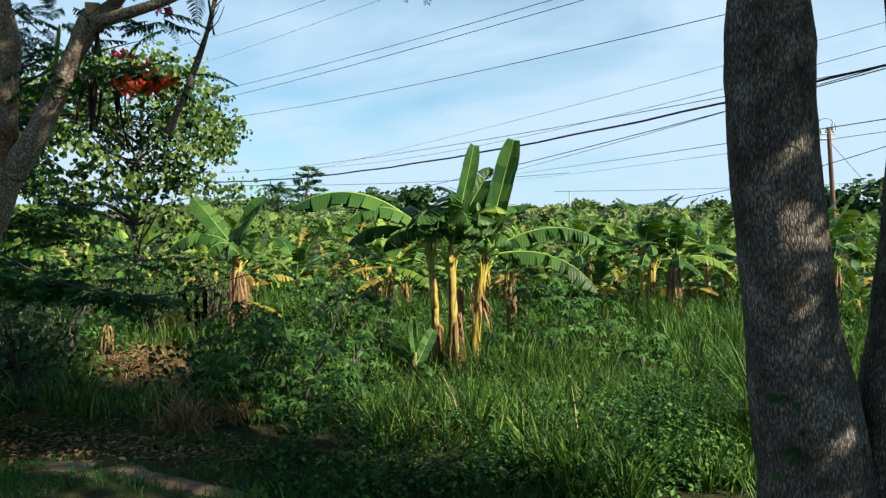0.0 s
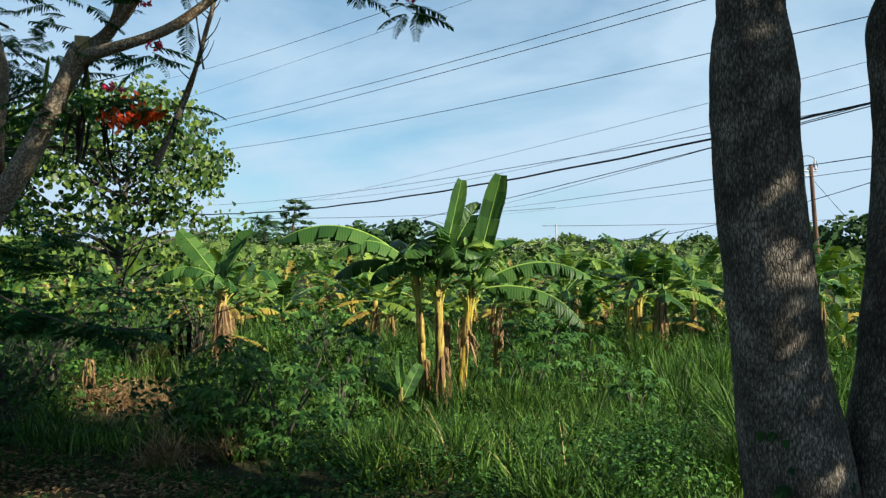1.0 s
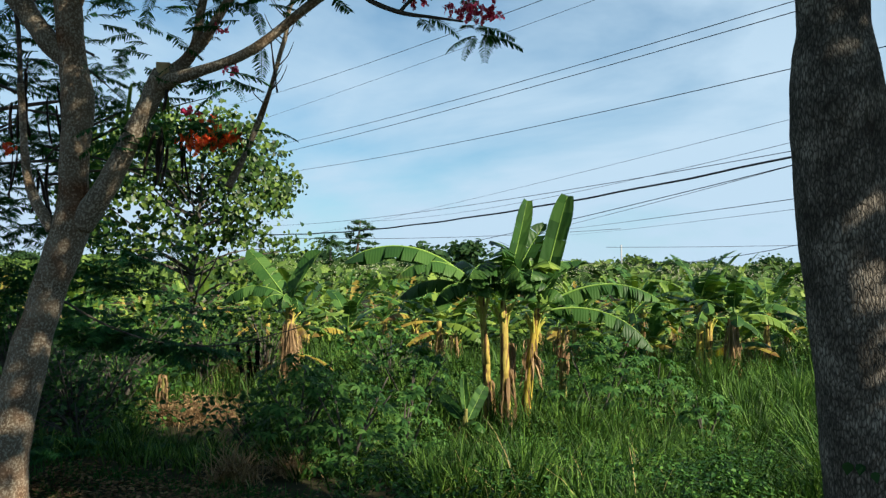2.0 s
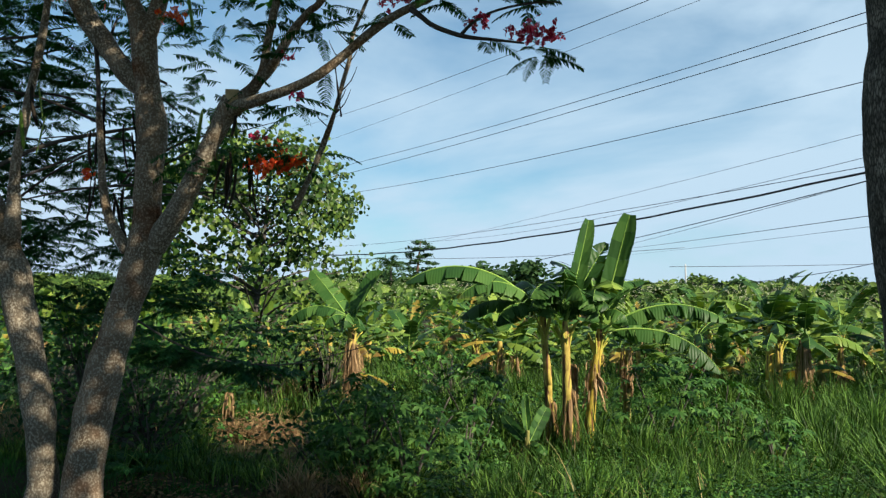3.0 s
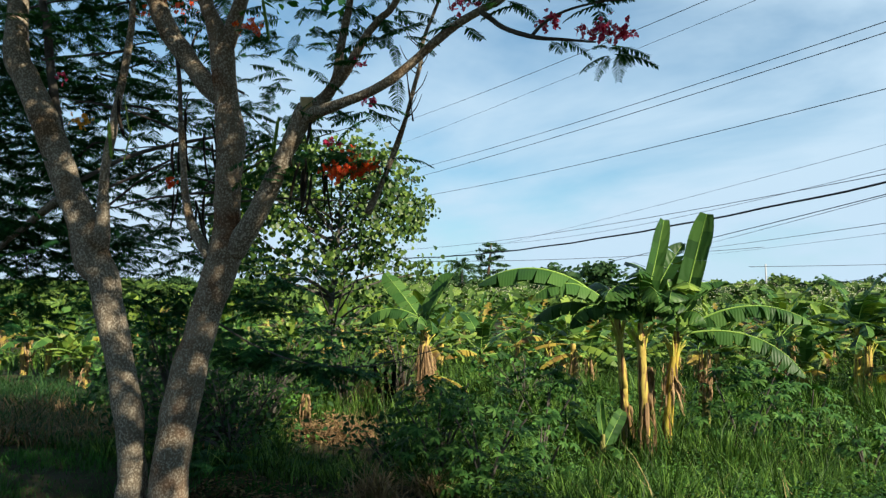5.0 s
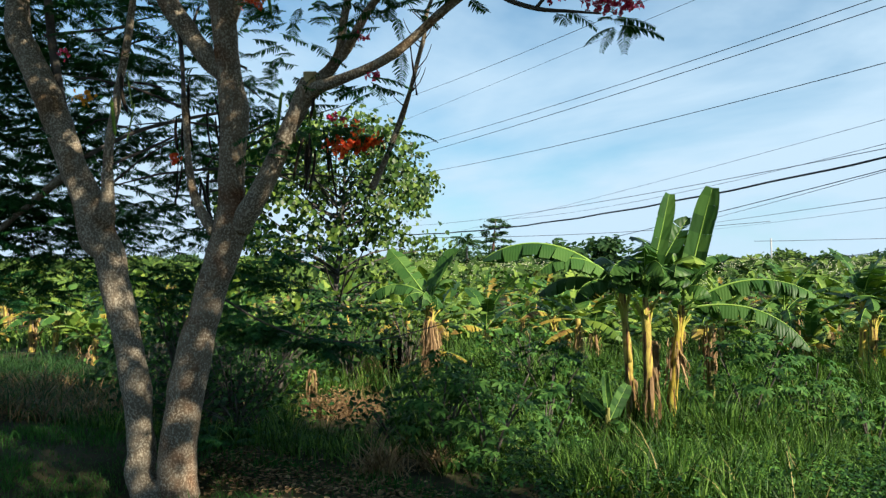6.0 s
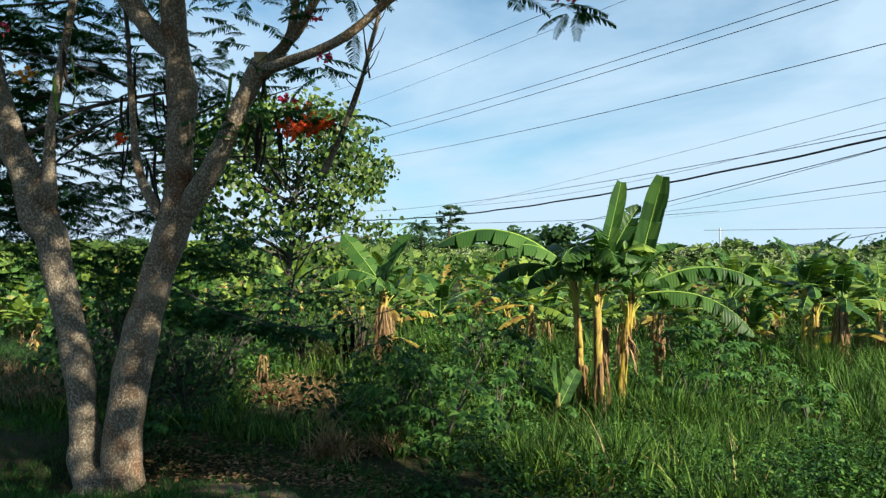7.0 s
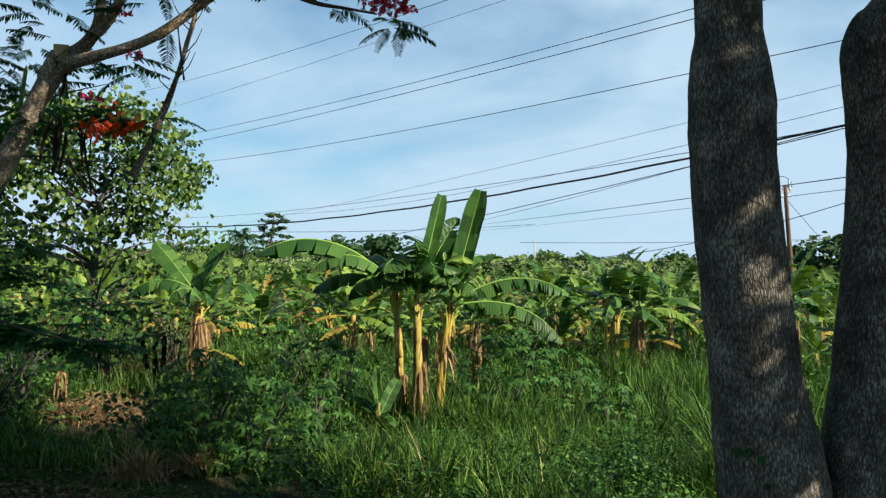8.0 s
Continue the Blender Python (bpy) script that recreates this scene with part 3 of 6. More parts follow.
hero_banana((-0.06, 10.05, FIELD), 1.9, 0.055, (-0.13, 0.0), M_STEM_PALE, [
    (183, 2.0, 0.25, 52, -36, 46, 0.6, B, 0.02), (194, 1.3, 0.21, 60, -50, 44, 0.55, BO, 0.02), (170, 1.2, 0.2, 36, -50, 56, 0.5, B, 0.0), (205, 0.8, 0.2, 40, -86, 48, 0.7, B, 0.05), (120, 0.9, 0.2, 58, -20, 30, 0.7, B, 0.1),
    (30, 0.8, 0.17, 66, -30, 34, 0.9, B, 0.1), (150, 0.7, 0.2, 38, -86, 48, 0.7, B, 0.05), (-80, 0.6, 0.2, 45, -84, 48, 0.7, B, 0.1), (-20, 0.6, 0.2, 42, -84, 48, 0.7, B, 0.1)], 37,
    "tall banana plant with dark-streaked stem and one long arching leaf", skirt=(0.3, 0.8, 16, 0.8), broad=1.2)
hero_banana((-0.36, 9.35, gz(-0.36, 9.35)), 0.5, 0.035, (0.02, 0.0), M_STEM_DARK, [
    (100, 0.52, 0.085, 68, 66, -12, 0.05, B, -0.12, 30), (100, 0.5, 0.05, 84, 86, -24, 0.1, B, -0.02, -6), (95, 0.5, 0.07, 70, 40, -5, 0.2, B, -0.1, -44), (-50, 0.4, 0.08, 30, -60, 25, 0.4, B, -0.1)], 41,
    "young banana sucker with broad upright leaves in the grass", stubs=0)
# the plant with a dead brown skirt, towards the round-leaved tree
hero_banana((-3.23, 12.2, FIELD), 1.62, 0.085, (-0.01, 0.0), M_STEM_PALE, [
    (35, 1.0, 0.24, 78, 60, -30, 0.1, B, 0.02, 12), (120, 1.35, 0.18, 70, 50, 14, 0.5, BO, 0.05, -30), (184, 1.15, 0.2, 40, -52, 55, 0.4, B, 0.1), (-30, 0.62, 0.2, 60, -20, 30, 0.3, BO, 0.15),
    (-90, 0.6, 0.2, 45, -84, 48, 0.6, B, 0.1), (-55, 0.55, 0.2, 30, -84, 48, 0.7, B, 0.1), (90, 0.8, 0.2, 50, -40, 38, 0.6, B, 0.1), (215, 0.6, 0.18, 40, -84, 46, 0.7, B, 0.1), (150, 0.6, 0.18, 50, -80, 44, 0.6, B, 0.12), (-5, 0.8, 0.07, 5, -45, 30, 0.6, M_YELLOW, -0.75)], 53,
    "banana plant wrapped in a shaggy skirt of dead brown leaves", skirt=(0.4, 1.32, 330, 0.8), broad=0.42)
# the group on the far side of the grass
RIGHT = [
    (3.86, 15.0, 1.55, M_STEM_YELLOW, 61, None), (4.1, 15.3, 1.3, M_STEM_PALE, 67, None), (4.38, 14.8, 1.35, M_STEM_DARK, 71, (0.2, 1.3, 90, 0.9)),
    (5.6, 16.5, 1.35, M_STEM_PALE, 73, (0.3, 1.0, 14, 0.8)), (2.9, 16.8, 1.2, M_STEM_PALE, 79, (0.2, 0.9, 12, 0.8)), (3.3, 17.5, 1.4, M_STEM_DARK, 83, (0.3, 1.1, 16, 0.9)),
    (6.9, 14.8, 1.5, M_STEM_PALE, 89, (0.3, 1.0, 12, 0.8)), (7.9, 15.6, 1.55, M_STEM_DARK, 97, (0.3, 1.2, 16, 0.9)), (-12.95, 15.9, 0.95, M_STEM_PALE, 101, (0.2, 0.9, 16, 0.8)),
    (-1.75, 18.0, 1.05, M_STEM_PALE, 109, (0.2, 0.9, 20, 0.8)), (-3.1, 16.8, 0.8, M_STEM_PALE, 113, (0.2, 0.7, 14, 0.8)), (-0.8, 17.2, 0.75, M_STEM_DARK, 127, (0.1, 0.7, 20, 0.9)), (1.4, 17.0, 0.9, M_STEM_PALE, 131, (0.2, 0.8, 20, 0.9)),
    (-13.9, 16.5, 0.9, M_STEM_YELLOW, 103, None), (-12.3, 16.9, 0.9, M_STEM_PALE, 107, (0.2, 0.9, 10, 0.8))]
for x, y, h, mat, seed, skirt in RIGHT:
    rr = random.Random(seed)
    rows = []
    for k in range(9):
        up = 1 - k / 8
        rows.append((k * 137.5 + rr.uniform(-25, 25), rr.uniform(0.95, 1.45), rr.uniform(0.14, 0.2), 20 + 62 * up + rr.uniform(-8, 8), -65 + 95 * up + rr.uniform(-15, 15),
                     38 - 45 * up, rr.uniform(0.35, 0.95), M_YELLOW if k == 7 and seed > 105 else BO if rr.random() < 0.25 else M_BANANA_YOUNG if rr.random() < 0.25 else B, 0.12 * up))
    hero_banana((x, y, gz(x, y)), h, 0.07, (rr.uniform(-0.1, 0.1), rr.uniform(-0.1, 0.1)), mat, rows, seed,
                "banana plant with split drooping leaves above rank grass", group="banana plants across the grass", skirt=skirt)


def field_banana(seed, yellow=False):
    """A plainer plant, for the plantation behind."""
    rr = random.Random(seed)
    h = rr.uniform(0.65, 1.1)
    t = thing("banana_plant", (0, 0, 0), "leafy banana plant with dry brown stem in the plantation", "banana plant", "plantation bananas")
    part("pseudostem", banana_stem("pseudostem", h, 0.085, (rr.uniform(-0.12, 0.12), rr.uniform(-0.1, 0.1)), rr.choice([M_STEM_PALE, M_STEM_DARK, M_STEM_PALE]), seed), t)
    count = rr.randint(9, 12)
    for k in range(count):
        up = 1 - k / (count - 1)
        dead = yellow and k == count - 2
        v, f = banana_leaf_lists(rr.uniform(0.8, 1.0) if dead else rr.uniform(0.75, 1.2), 0.09 if dead else rr.uniform(0.1, 0.17), 15 + 68 * up + rr.uniform(-10, 10), -60 + 100 * up + rr.uniform(-20, 20), 35 - 45 * up, seed * 17 + k, tears=rr.uniform(0.5, 1.0), n=24)[0]
        mat = M_YELLOW if dead else rr.choice([M_BANANA, M_BANANA_YOUNG, M_BANANA, M_BANANA_OLD, M_BANANA_YOUNG, M_BANANA_YOUNG, M_YELLOW if rr.random() < 0.3 else M_BANANA_OLD])
        part("leaf", mesh_from("leaf", v, f, mat), t, m=pose(0, 0, h - 0.05 + 0.1 * up, 0, 0, k * 137.5 + rr.uniform(-30, 30)))
    part("dead_leaf_skirt", dry_skirt(0.15, h * 0.85, 0.085, seed, 34, 0.9), t, "hanging dry brown leaf sheaths")
    return t


def plantation():
    rr = random.Random(5)
    models = [field_banana(200 + k, yellow=k % 2 == 0) for k in range(9)]
    used = [False] * len(models)
    y = 15.5
    while y < 50:
        step = 1.75 + 0.05 * (y - 15)
        x = -0.92 * y - 1
        while x < 0.68 * y + 1:
            px, py = x + rr.uniform(-0.7, 0.7), y + rr.uniform(-0.8, 0.8)
            x += step * rr.uniform(0.75, 1.15)
            if py < 19 and -6.5 < px < 6.5 and rr.random() < 0.45:
                continue
            if px < -5 and py < 20 and px > -0.62 * py:
                continue
            k = rr.randrange(len(models))
            s = rr.uniform(0.7, 1.1)
            m = pose(px, py, gz(px, py) - 0.02, 0, 0, rr.uniform(0, 360)) @ Matrix.Scale(s, 4)
            if not used[k]:
                models[k].matrix_basis = m
                used[k] = True
            else:
                c = copy_thing(models[k], Matrix.Identity(4))
                c.matrix_basis = m
        y += step * 0.85


plantation()


# ---- grass and weeds ----
def blades(name, x, y, length, width, bend, material, seed, segs=3, z0=None, upright=0.25):
    """Many bent, tapering grass blades in one mesh."""
    g = np.random.default_rng(seed)
    n = len(x)
    z = ground_z(x, y) - 0.02 if z0 is None else z0
    az = g.uniform(0, 2 * np.pi, n)
    tilt = np.abs(g.normal(0, upright, n))
    ln = length * g.uniform(0.55, 1.15, n) * (0.95 + 0.25 * np.sin(x * 3.1 + 1.3 * np.sin(y * 2.3)) + 0.2 * np.sin(y * 4.7 + x))
    bd = bend * g.uniform(0.3, 1.6, n)
    wd = width * g.uniform(0.6, 1.3, n)
    turn = az + np.pi / 2 + g.normal(0, 0.5, n)
    rows = []
    px, pz = np.zeros(n), np.zeros(n)
    for k in range(segs + 1):
        t = k / segs
        w = wd * (1 - t ** 1.6) * 0.5 + 0.0008
        cx, cy = x + np.cos(az) * px, y + np.sin(az) * px
        rows.append(np.stack([np.stack([cx - np.cos(turn) * w, cy - np.sin(turn) * w, z + pz], 1), np.stack([cx + np.cos(turn) * w, cy + np.sin(turn) * w, z + pz], 1)], 1))
        a = tilt + bd * (t + 0.5 / segs)
        px, pz = px + np.sin(a) * ln / segs, pz + np.cos(a) * ln / segs
    V = np.stack(rows, 1).reshape(-1, 3)
    base = (np.arange(n) * 2 * (segs + 1))[:, None]
    F = np.concatenate([base + np.array([2 * k, 2 * k + 1, 2 * k + 3, 2 * k + 2]) for k in range(segs)])
    return mesh_arrays(name, V, F, material)


def scatter(seed, n, x0, x1, y0, y1, keep=None, clump=0.0, clumps=0):
    g = np.random.default_rng(seed)
    if clumps:
        cx, cy = g.uniform(x0, x1, clumps), g.uniform(y0, y1, clumps)
        k = g.integers(0, clumps, n)
        x, y = cx[k] + g.normal(0, clump, n), cy[k] + g.normal(0, clump, n)
    else:
        x, y = g.uniform(x0, x1, n), g.uniform(y0, y1, n)
    ok = np.ones(n, bool) if keep is None else keep(x, y)
    return x[ok], y[ok]


def tussocks(name, centres, heights, per, width, spread, material, seed, segs=4):
    """Clumps of grass: blades that rise together from one foot, fan out and arch over, higher in some clumps than in others."""
    g = np.random.default_rng(seed)
    cx, cy = centres
    k = np.repeat(np.arange(len(cx)), per)
    n = len(k)
    az = g.uniform(0, 2 * np.pi, n)
    foot = np.abs(g.normal(0, spread, n))
    x, y = cx[k] + np.cos(az) * foot, cy[k] + np.sin(az) * foot
    lean = g.normal(0, 0.14, (len(cx), 2))
    z = ground_z(x, y) - 0.02
    ln = heights[k] * g.uniform(0.45, 1.12, n)
    tilt = np.abs(g.normal(0.12, 0.2, n)) + foot / (spread * 3 + 1e-6) * 0.3
    bd = np.abs(g.normal(0.75, 0.55, n)) * g.choice([1.0, 1.0, 2.0], n)
    wd = width * g.uniform(0.5, 1.35, n)
    turn = az + np.pi / 2 + g.normal(0, 0.7, n)
    rows, px, pz = [], np.zeros(n), np.zeros(n)
    for q in range(segs + 1):
        t = q / segs
        w = wd * (0.55 + 0.9 * t - 1.45 * t ** 2) * 0.5 + 0.0006
        bx = x + np.cos(az) * px + lean[k, 0] * ln * t
        by = y + np.sin(az) * px + lean[k, 1] * ln * t
        rows.append(np.stack([np.stack([bx - np.cos(turn) * w, by - np.sin(turn) * w, z + pz], 1), np.stack([bx + np.cos(turn) * w, by + np.sin(turn) * w, z + pz], 1)], 1))
        a = tilt + bd * t ** 1.4
        px, pz = px + np.sin(a) * ln / segs, pz + np.cos(a) * ln / segs
    V = np.stack(rows, 1).reshape(-1, 3)
    base = (np.arange(n) * 2 * (segs + 1))[:, None]
    F = np.concatenate([base + np.array([2 * q, 2 * q + 1, 2 * q + 3, 2 * q + 2]) for q in range(segs)])
    return mesh_arrays(name, V, F, material)


def patchy(x, y, low, high):
    """Heights that swell and sink over a metre or so, with a chance spread from clump to clump."""
    g = np.random.default_rng(len(x))
    w = 0.5 + 0.3 * np.sin(x * 1.9 + 1.7 * np.sin(y * 1.3)) + 0.3 * np.sin(y * 2.7 + 1.1 * np.sin(x * 2.1))
    return low + (high - low) * np.clip(w + g.normal(0, 0.22, len(x)), 0, 1.15)


def rank(x, y):
    """Where the tall grass stands: beyond the bank, and clear of the trees' shade on the left."""
    edge = np.interp(x, [-8, -1.2, 0.3, 1.0, 7.0], [9.3, 6.2, 5.25, 4.5, 4.0]) + 0.25 * np.sin(x * 5.3)
    return (y > edge) & (x > -0.5 * y - 0.2) & (x < 0.66 * y + 0.8) & ~((x < -0.3 * y) & (x > -0.46 * y) & (y < 11.3)) & ~((np.abs(x - 1.55) < 0.4) & (np.abs(y - 3.5) < 0.45))


x, y = scatter(1, 2500, -4, 7, 4.2, 9.5, rank)
alone("tall_grass", tussocks("tall_grass", (x, y), patchy(x, y, 0.2, 0.66) * np.interp(y, [4.5, 7.0], [0.55, 1.0]), 32, 0.0145, 0.06, M_GRASS, 2), "rank green guinea grass on the bank", "grass", kind="stuff")
x, y = scatter(3, 2300, -6.5, 11, 9.0, 17.5, rank)
alone("field_grass", tussocks("field_grass", (x, y), patchy(x, y, 0.3, 0.8), 34, 0.02, 0.09, M_GRASS, 4, segs=3), "tall green grass between the banana plants", "grass", kind="stuff")
x, y = scatter(15, 26, 2.0, 3.4, 5.4, 7.4)
alone("arching_grass", tussocks("arching_grass", (x, y), patchy(x, y, 0.8, 1.15), 40, 0.012, 0.05, M_GRASS, 16, segs=6), "long pale arching grass beside the dark trunk", "grass", kind="stuff")
x, y = scatter(5, 30000, -18, 16, 16.5, 30, None, 0.3, 1200)
alone("far_grass", blades("far_grass", x, y, 0.6, 0.035, 0.8, M_GRASS, 6, segs=2), "green grass under the plantation bananas", "grass", kind="stuff")
x, y = scatter(7, 1100, -3.5, 7, 5.0, 12, rank, 0.2, 120)
alone("straw", blades("straw", x, y, 0.55, 0.007, 1.5, M_GRASS_DRY, 8, segs=4), "dry straw stalks among the green grass", "grass", kind="stuff")


def verge(x, y):
    line = np.interp(x, [-9.5, -7, -5, -3.25, -2.3, -1.6, -0.9, 0.5], [7.6, 6.75, 6.05, 5.45, 5.1, 4.8, 4.45, 4.3])
    wave = np.sin(x * 7 + 2 * np.sin(y * 9)) + np.sin(x * 17.3 + y * 11)
    return (x < -3.6) | (np.abs(y - line) > 0.06 + 0.06 * wave) | (np.sin(x * 311.7 + y * 173.1) > 0.35)


x, y = scatter(9, 60000, -9, 3.5, 3.2, 7.0, lambda x, y: verge(x, y) & (x > -1.25 * y) & (y < 6.2 - 0.33 * (x + 3)) & (((x + 3.7) / 0.42) ** 2 + ((y - 5.5) / 0.4) ** 2 > 1), 0.12, 1500)
alone("verge_grass", blades("verge_grass", x, y, 0.12, 0.0065, 0.9, M_VERGE, 10, segs=2, upright=0.5), "short shaded grass on the roadside verge", "grass", kind="stuff")
x, y = scatter(11, 15000, -8.5, -0.5, 5.9, 9.5, lambda x, y: (y > 6.3 - 0.3 * (x + 3)) & ((x + 1.66) ** 2 + (y - 6.3) ** 2 > 0.3), 0.14, 420)
alone("weedy_grass", blades("weedy_grass", x, y, 0.27, 0.012, 0.9, M_GRASS, 12, segs=3), "patchy green grass under the trees", "grass", kind="stuff")


# thicket green in place of grass green puts the slope's shade into the colour
x, y = scatter(13, 19000, -15.5, -4.2, 6.9, 15.5, lambda x, y: (x > -1.05 * y) & (x < -0.42 * y - 0.6) & (y > 7.2 + 0.35 * (-x - 4) * (x > -6)), 0.2, 800)
alone("shaded_grass", blades("shaded_grass", x, y, 0.55, 0.014, 2.0, M_THICKET, 14, segs=3, upright=0.35), "rank grass in a darkened green for the shaded slope", "grass", kind="stuff")
x, y = scatter(17, 9000, -12.5, -4.4, 6.9, 12.0, lambda x, y: (x > -1.05 * y) & (x < -0.46 * y - 0.6) & (y > 7.2 + 0.35 * (-x - 4) * (x > -6)), 0.22, 420)
alone("dead_thatch", blades("dead_thatch", x, y, 0.55, 0.012, 2.3, M_LITTER, 18, segs=4, upright=0.4), "drooping dead brown grass on the shaded bank", "grass", kind="stuff")


def leaf_cloud(name, centre, normal, size, material, seed, long=1.5, fold=0.25):
    """Many small leaves, each a folded diamond of two quads."""
    g = np.random.default_rng(seed)
    n = len(centre)
    nv = normal + g.normal(0, 0.45, (n, 3))
    nv /= np.linalg.norm(nv, axis=1)[:, None]
    r = g.normal(0, 1, (n, 3))
    u = np.cross(nv, r)
    u /= np.linalg.norm(u, axis=1)[:, None]
    v = np.cross(nv, u)
    s = (size * g.uniform(0.6, 1.3, n))[:, None]
    f = fold * s
    P = [centre - u * s * long * 0.5, centre + v * s * 0.42 - u * s * 0.12 * long + nv * f * 0.5, centre + v * s * 0.36 + u * s * 0.2 * long + nv * f * 0.5, centre + u * s * long * 0.5 - nv * f * 0.4,
         centre - v * s * 0.36 + u * s * 0.2 * long + nv * f * 0.5, centre - v * s * 0.42 - u * s * 0.12 * long + nv * f * 0.5]
    V = np.stack(P, 1).reshape(-1, 3)
    b = (np.arange(n) * 6)[:, None]
    F = np.concatenate([b + np.array([0, 1, 2, 3]), b + np.array([0, 3, 4, 5])])
    return mesh_arrays(name, V, F, material)


def mound_points(seed, n, blobs):
    """Points in the outer shells of overlapping mounds (x, y, z, rx, ry, rz)."""
    g = np.random.default_rng(seed)
    bl = np.array(blobs, float)
    k = g.choice(len(bl), n, p=(bl[:, 3] * bl[:, 4]) / (bl[:, 3] * bl[:, 4]).sum())
    d = g.normal(0, 1, (n, 3))
    d /= np.linalg.norm(d, axis=1)[:, None]
    r = g.uniform(0.35, 1.0, n) ** 0.5
    lump = 1 + 0.25 * np.sin(d[:, 0] * 6 + k) * np.sin(d[:, 2] * 5 + 2 * k)
    p = bl[k, :3] + d * bl[k, 3:6] * (r * lump)[:, None]
    return p, d


def weeds(name, seed, n, blobs, size, material, label):
    p, d = mound_points(seed, n, blobs)
    ok = p[:, 2] > ground_z(p[:, 0], p[:, 1]) + 0.02
    nrm = d[ok] * 0.6 + np.array([0, 0, 0.8])
    return alone(name, leaf_cloud(name, p[ok], nrm, size, material, seed + 1), label, "weeds", kind="stuff")


_r = random.Random(77)
near_blobs = [(_r.uniform(-1.3, 0.6), _r.uniform(4.7, 5.4), -0.12, _r.uniform(0.15, 0.35), _r.uniform(0.15, 0.3), _r.uniform(0.12, 0.25)) for _ in range(22)]
near_blobs += [(_r.uniform(-0.5, 1.6), _r.uniform(4.5, 5.4), -0.02, _r.uniform(0.2, 0.35), _r.uniform(0.15, 0.3), _r.uniform(0.15, 0.3)) for _ in range(26)]
near_blobs += [(_r.uniform(-0.9, 4.5), _r.uniform(5.0, 8.5), 0, _r.uniform(0.3, 0.7), _r.uniform(0.3, 0.6), _r.uniform(0.3, 0.6)) for _ in range(34)]
near_blobs = [(x, y, gz(x, y) + 0.05 + dz, a, b, c) for x, y, dz, a, b, c in near_blobs]
weeds("creeping_weeds", 31, 60000, near_blobs, 0.025, M_WEED, "tangle of creeping green weeds on the bank")
mid_blobs = [(_r.uniform(-6, 9), _r.uniform(9, 17), 0, _r.uniform(0.4, 1.0), _r.uniform(0.4, 0.9), _r.uniform(0.35, 0.8)) for _ in range(70)]
mid_blobs = [(x, y, gz(x, y) + 0.05, a, b, c) for x, y, _, a, b, c in mid_blobs]
weeds("field_weeds", 33, 16000, mid_blobs, 0.055, M_WEED, "broad-leaved green weeds between the bananas")
far_blobs = [(_r.uniform(-26, 20), _r.uniform(17, 34), 0, _r.uniform(0.8, 1.8), _r.uniform(0.6, 1.2), _r.uniform(0.5, 1.1)) for _ in range(150)]
far_blobs = [(x, y, gz(x, y) + 0.05, a, b, c) for x, y, _, a, b, c in far_blobs]
weeds("plantation_weeds", 35, 21000, far_blobs, 0.14, M_FAR, "green undergrowth filling the plantation")


# ---- cassava and other shrubs ----
def palmate_leaf(size, lobes, seed):
    """One hand-shaped leaf of narrow lobes, with a short stalk, spread flat round the origin."""
    rr = random.Random(seed)
    v, f = [], []
    for k in range(lobes):
        a = radians(-125 + 250 * k / (lobes - 1))
        ln = size * (1 - 0.35 * abs(2 * k / (lobes - 1) - 1)) * rr.uniform(0.9, 1.1)
        w = ln * 0.16
        c, s = math.cos(a), math.sin(a)
        o = len(v)
        for t, ww, z in ((0.0, 0.15, 0.0), (0.35, 0.8, 0.05), (0.65, 1.0, 0.02), (1.0, 0.03, -0.2)):
            d = ln * t
            v += [(c * d - s * w * ww, s * d + c * w * ww, z * ln + 0.12 * w * ww), (c * d, s * d, z * ln), (c * d + s * w * ww, s * d - c * w * ww, z * ln + 0.12 * w * ww)]
        for j in range(3):
            b = o + 3 * j
            f += [(b, b + 3, b + 4, b + 1), (b + 1, b + 4, b + 5, b + 2)]
    return mesh_from("leaf", v, f, M_CASSAVA)


CASSAVA_LEAVES = [palmate_leaf(0.115, 7, 1), palmate_leaf(0.13, 7, 2), palmate_leaf(0.1, 5, 3)]


def cassava(x, y, h, spread, count, seed, label, big=1.0):
    rr = random.Random(seed)
    t = thing("cassava_shrub", (x, y, gz(x, y)), label, "shrub", "cassava shrubs")
    for k in range(4):
        a = rr.uniform(0, 6.283)
        d = rr.uniform(0.3, 0.8) * spread
        part("stem", tube("stem", [(0, 0, -0.03), (math.cos(a) * d * 0.4, math.sin(a) * d * 0.4, h * 0.45), (math.cos(a) * d, math.sin(a) * d, h * rr.uniform(0.8, 1.0))], [0.016, 0.012, 0.006], M_TWIG, sides=6, steps=3), t)
    for k in range(int(count * 1.45)):
        a, q = rr.uniform(0, 6.283), math.sqrt(rr.random())
        el = rr.uniform(0.0, 1.0)
        rad = spread * (0.35 + 0.65 * q) * math.sqrt(max(0.05, 1 - (el - 0.25) ** 2 / 0.6))
        z = h * (0.18 + 0.85 * el)
        out = math.degrees(a) + rr.uniform(-40, 40)
        m = pose(math.cos(a) * rad, math.sin(a) * rad, z, 0, 0, out) @ pose(0, 0, 0, rr.uniform(-20, 20), rr.uniform(5, 50), 0) @ Matrix.Scale(rr.uniform(0.75, 1.25) * big, 4)
        part("leaf", rr.choice(CASSAVA_LEAVES), t, m=m)


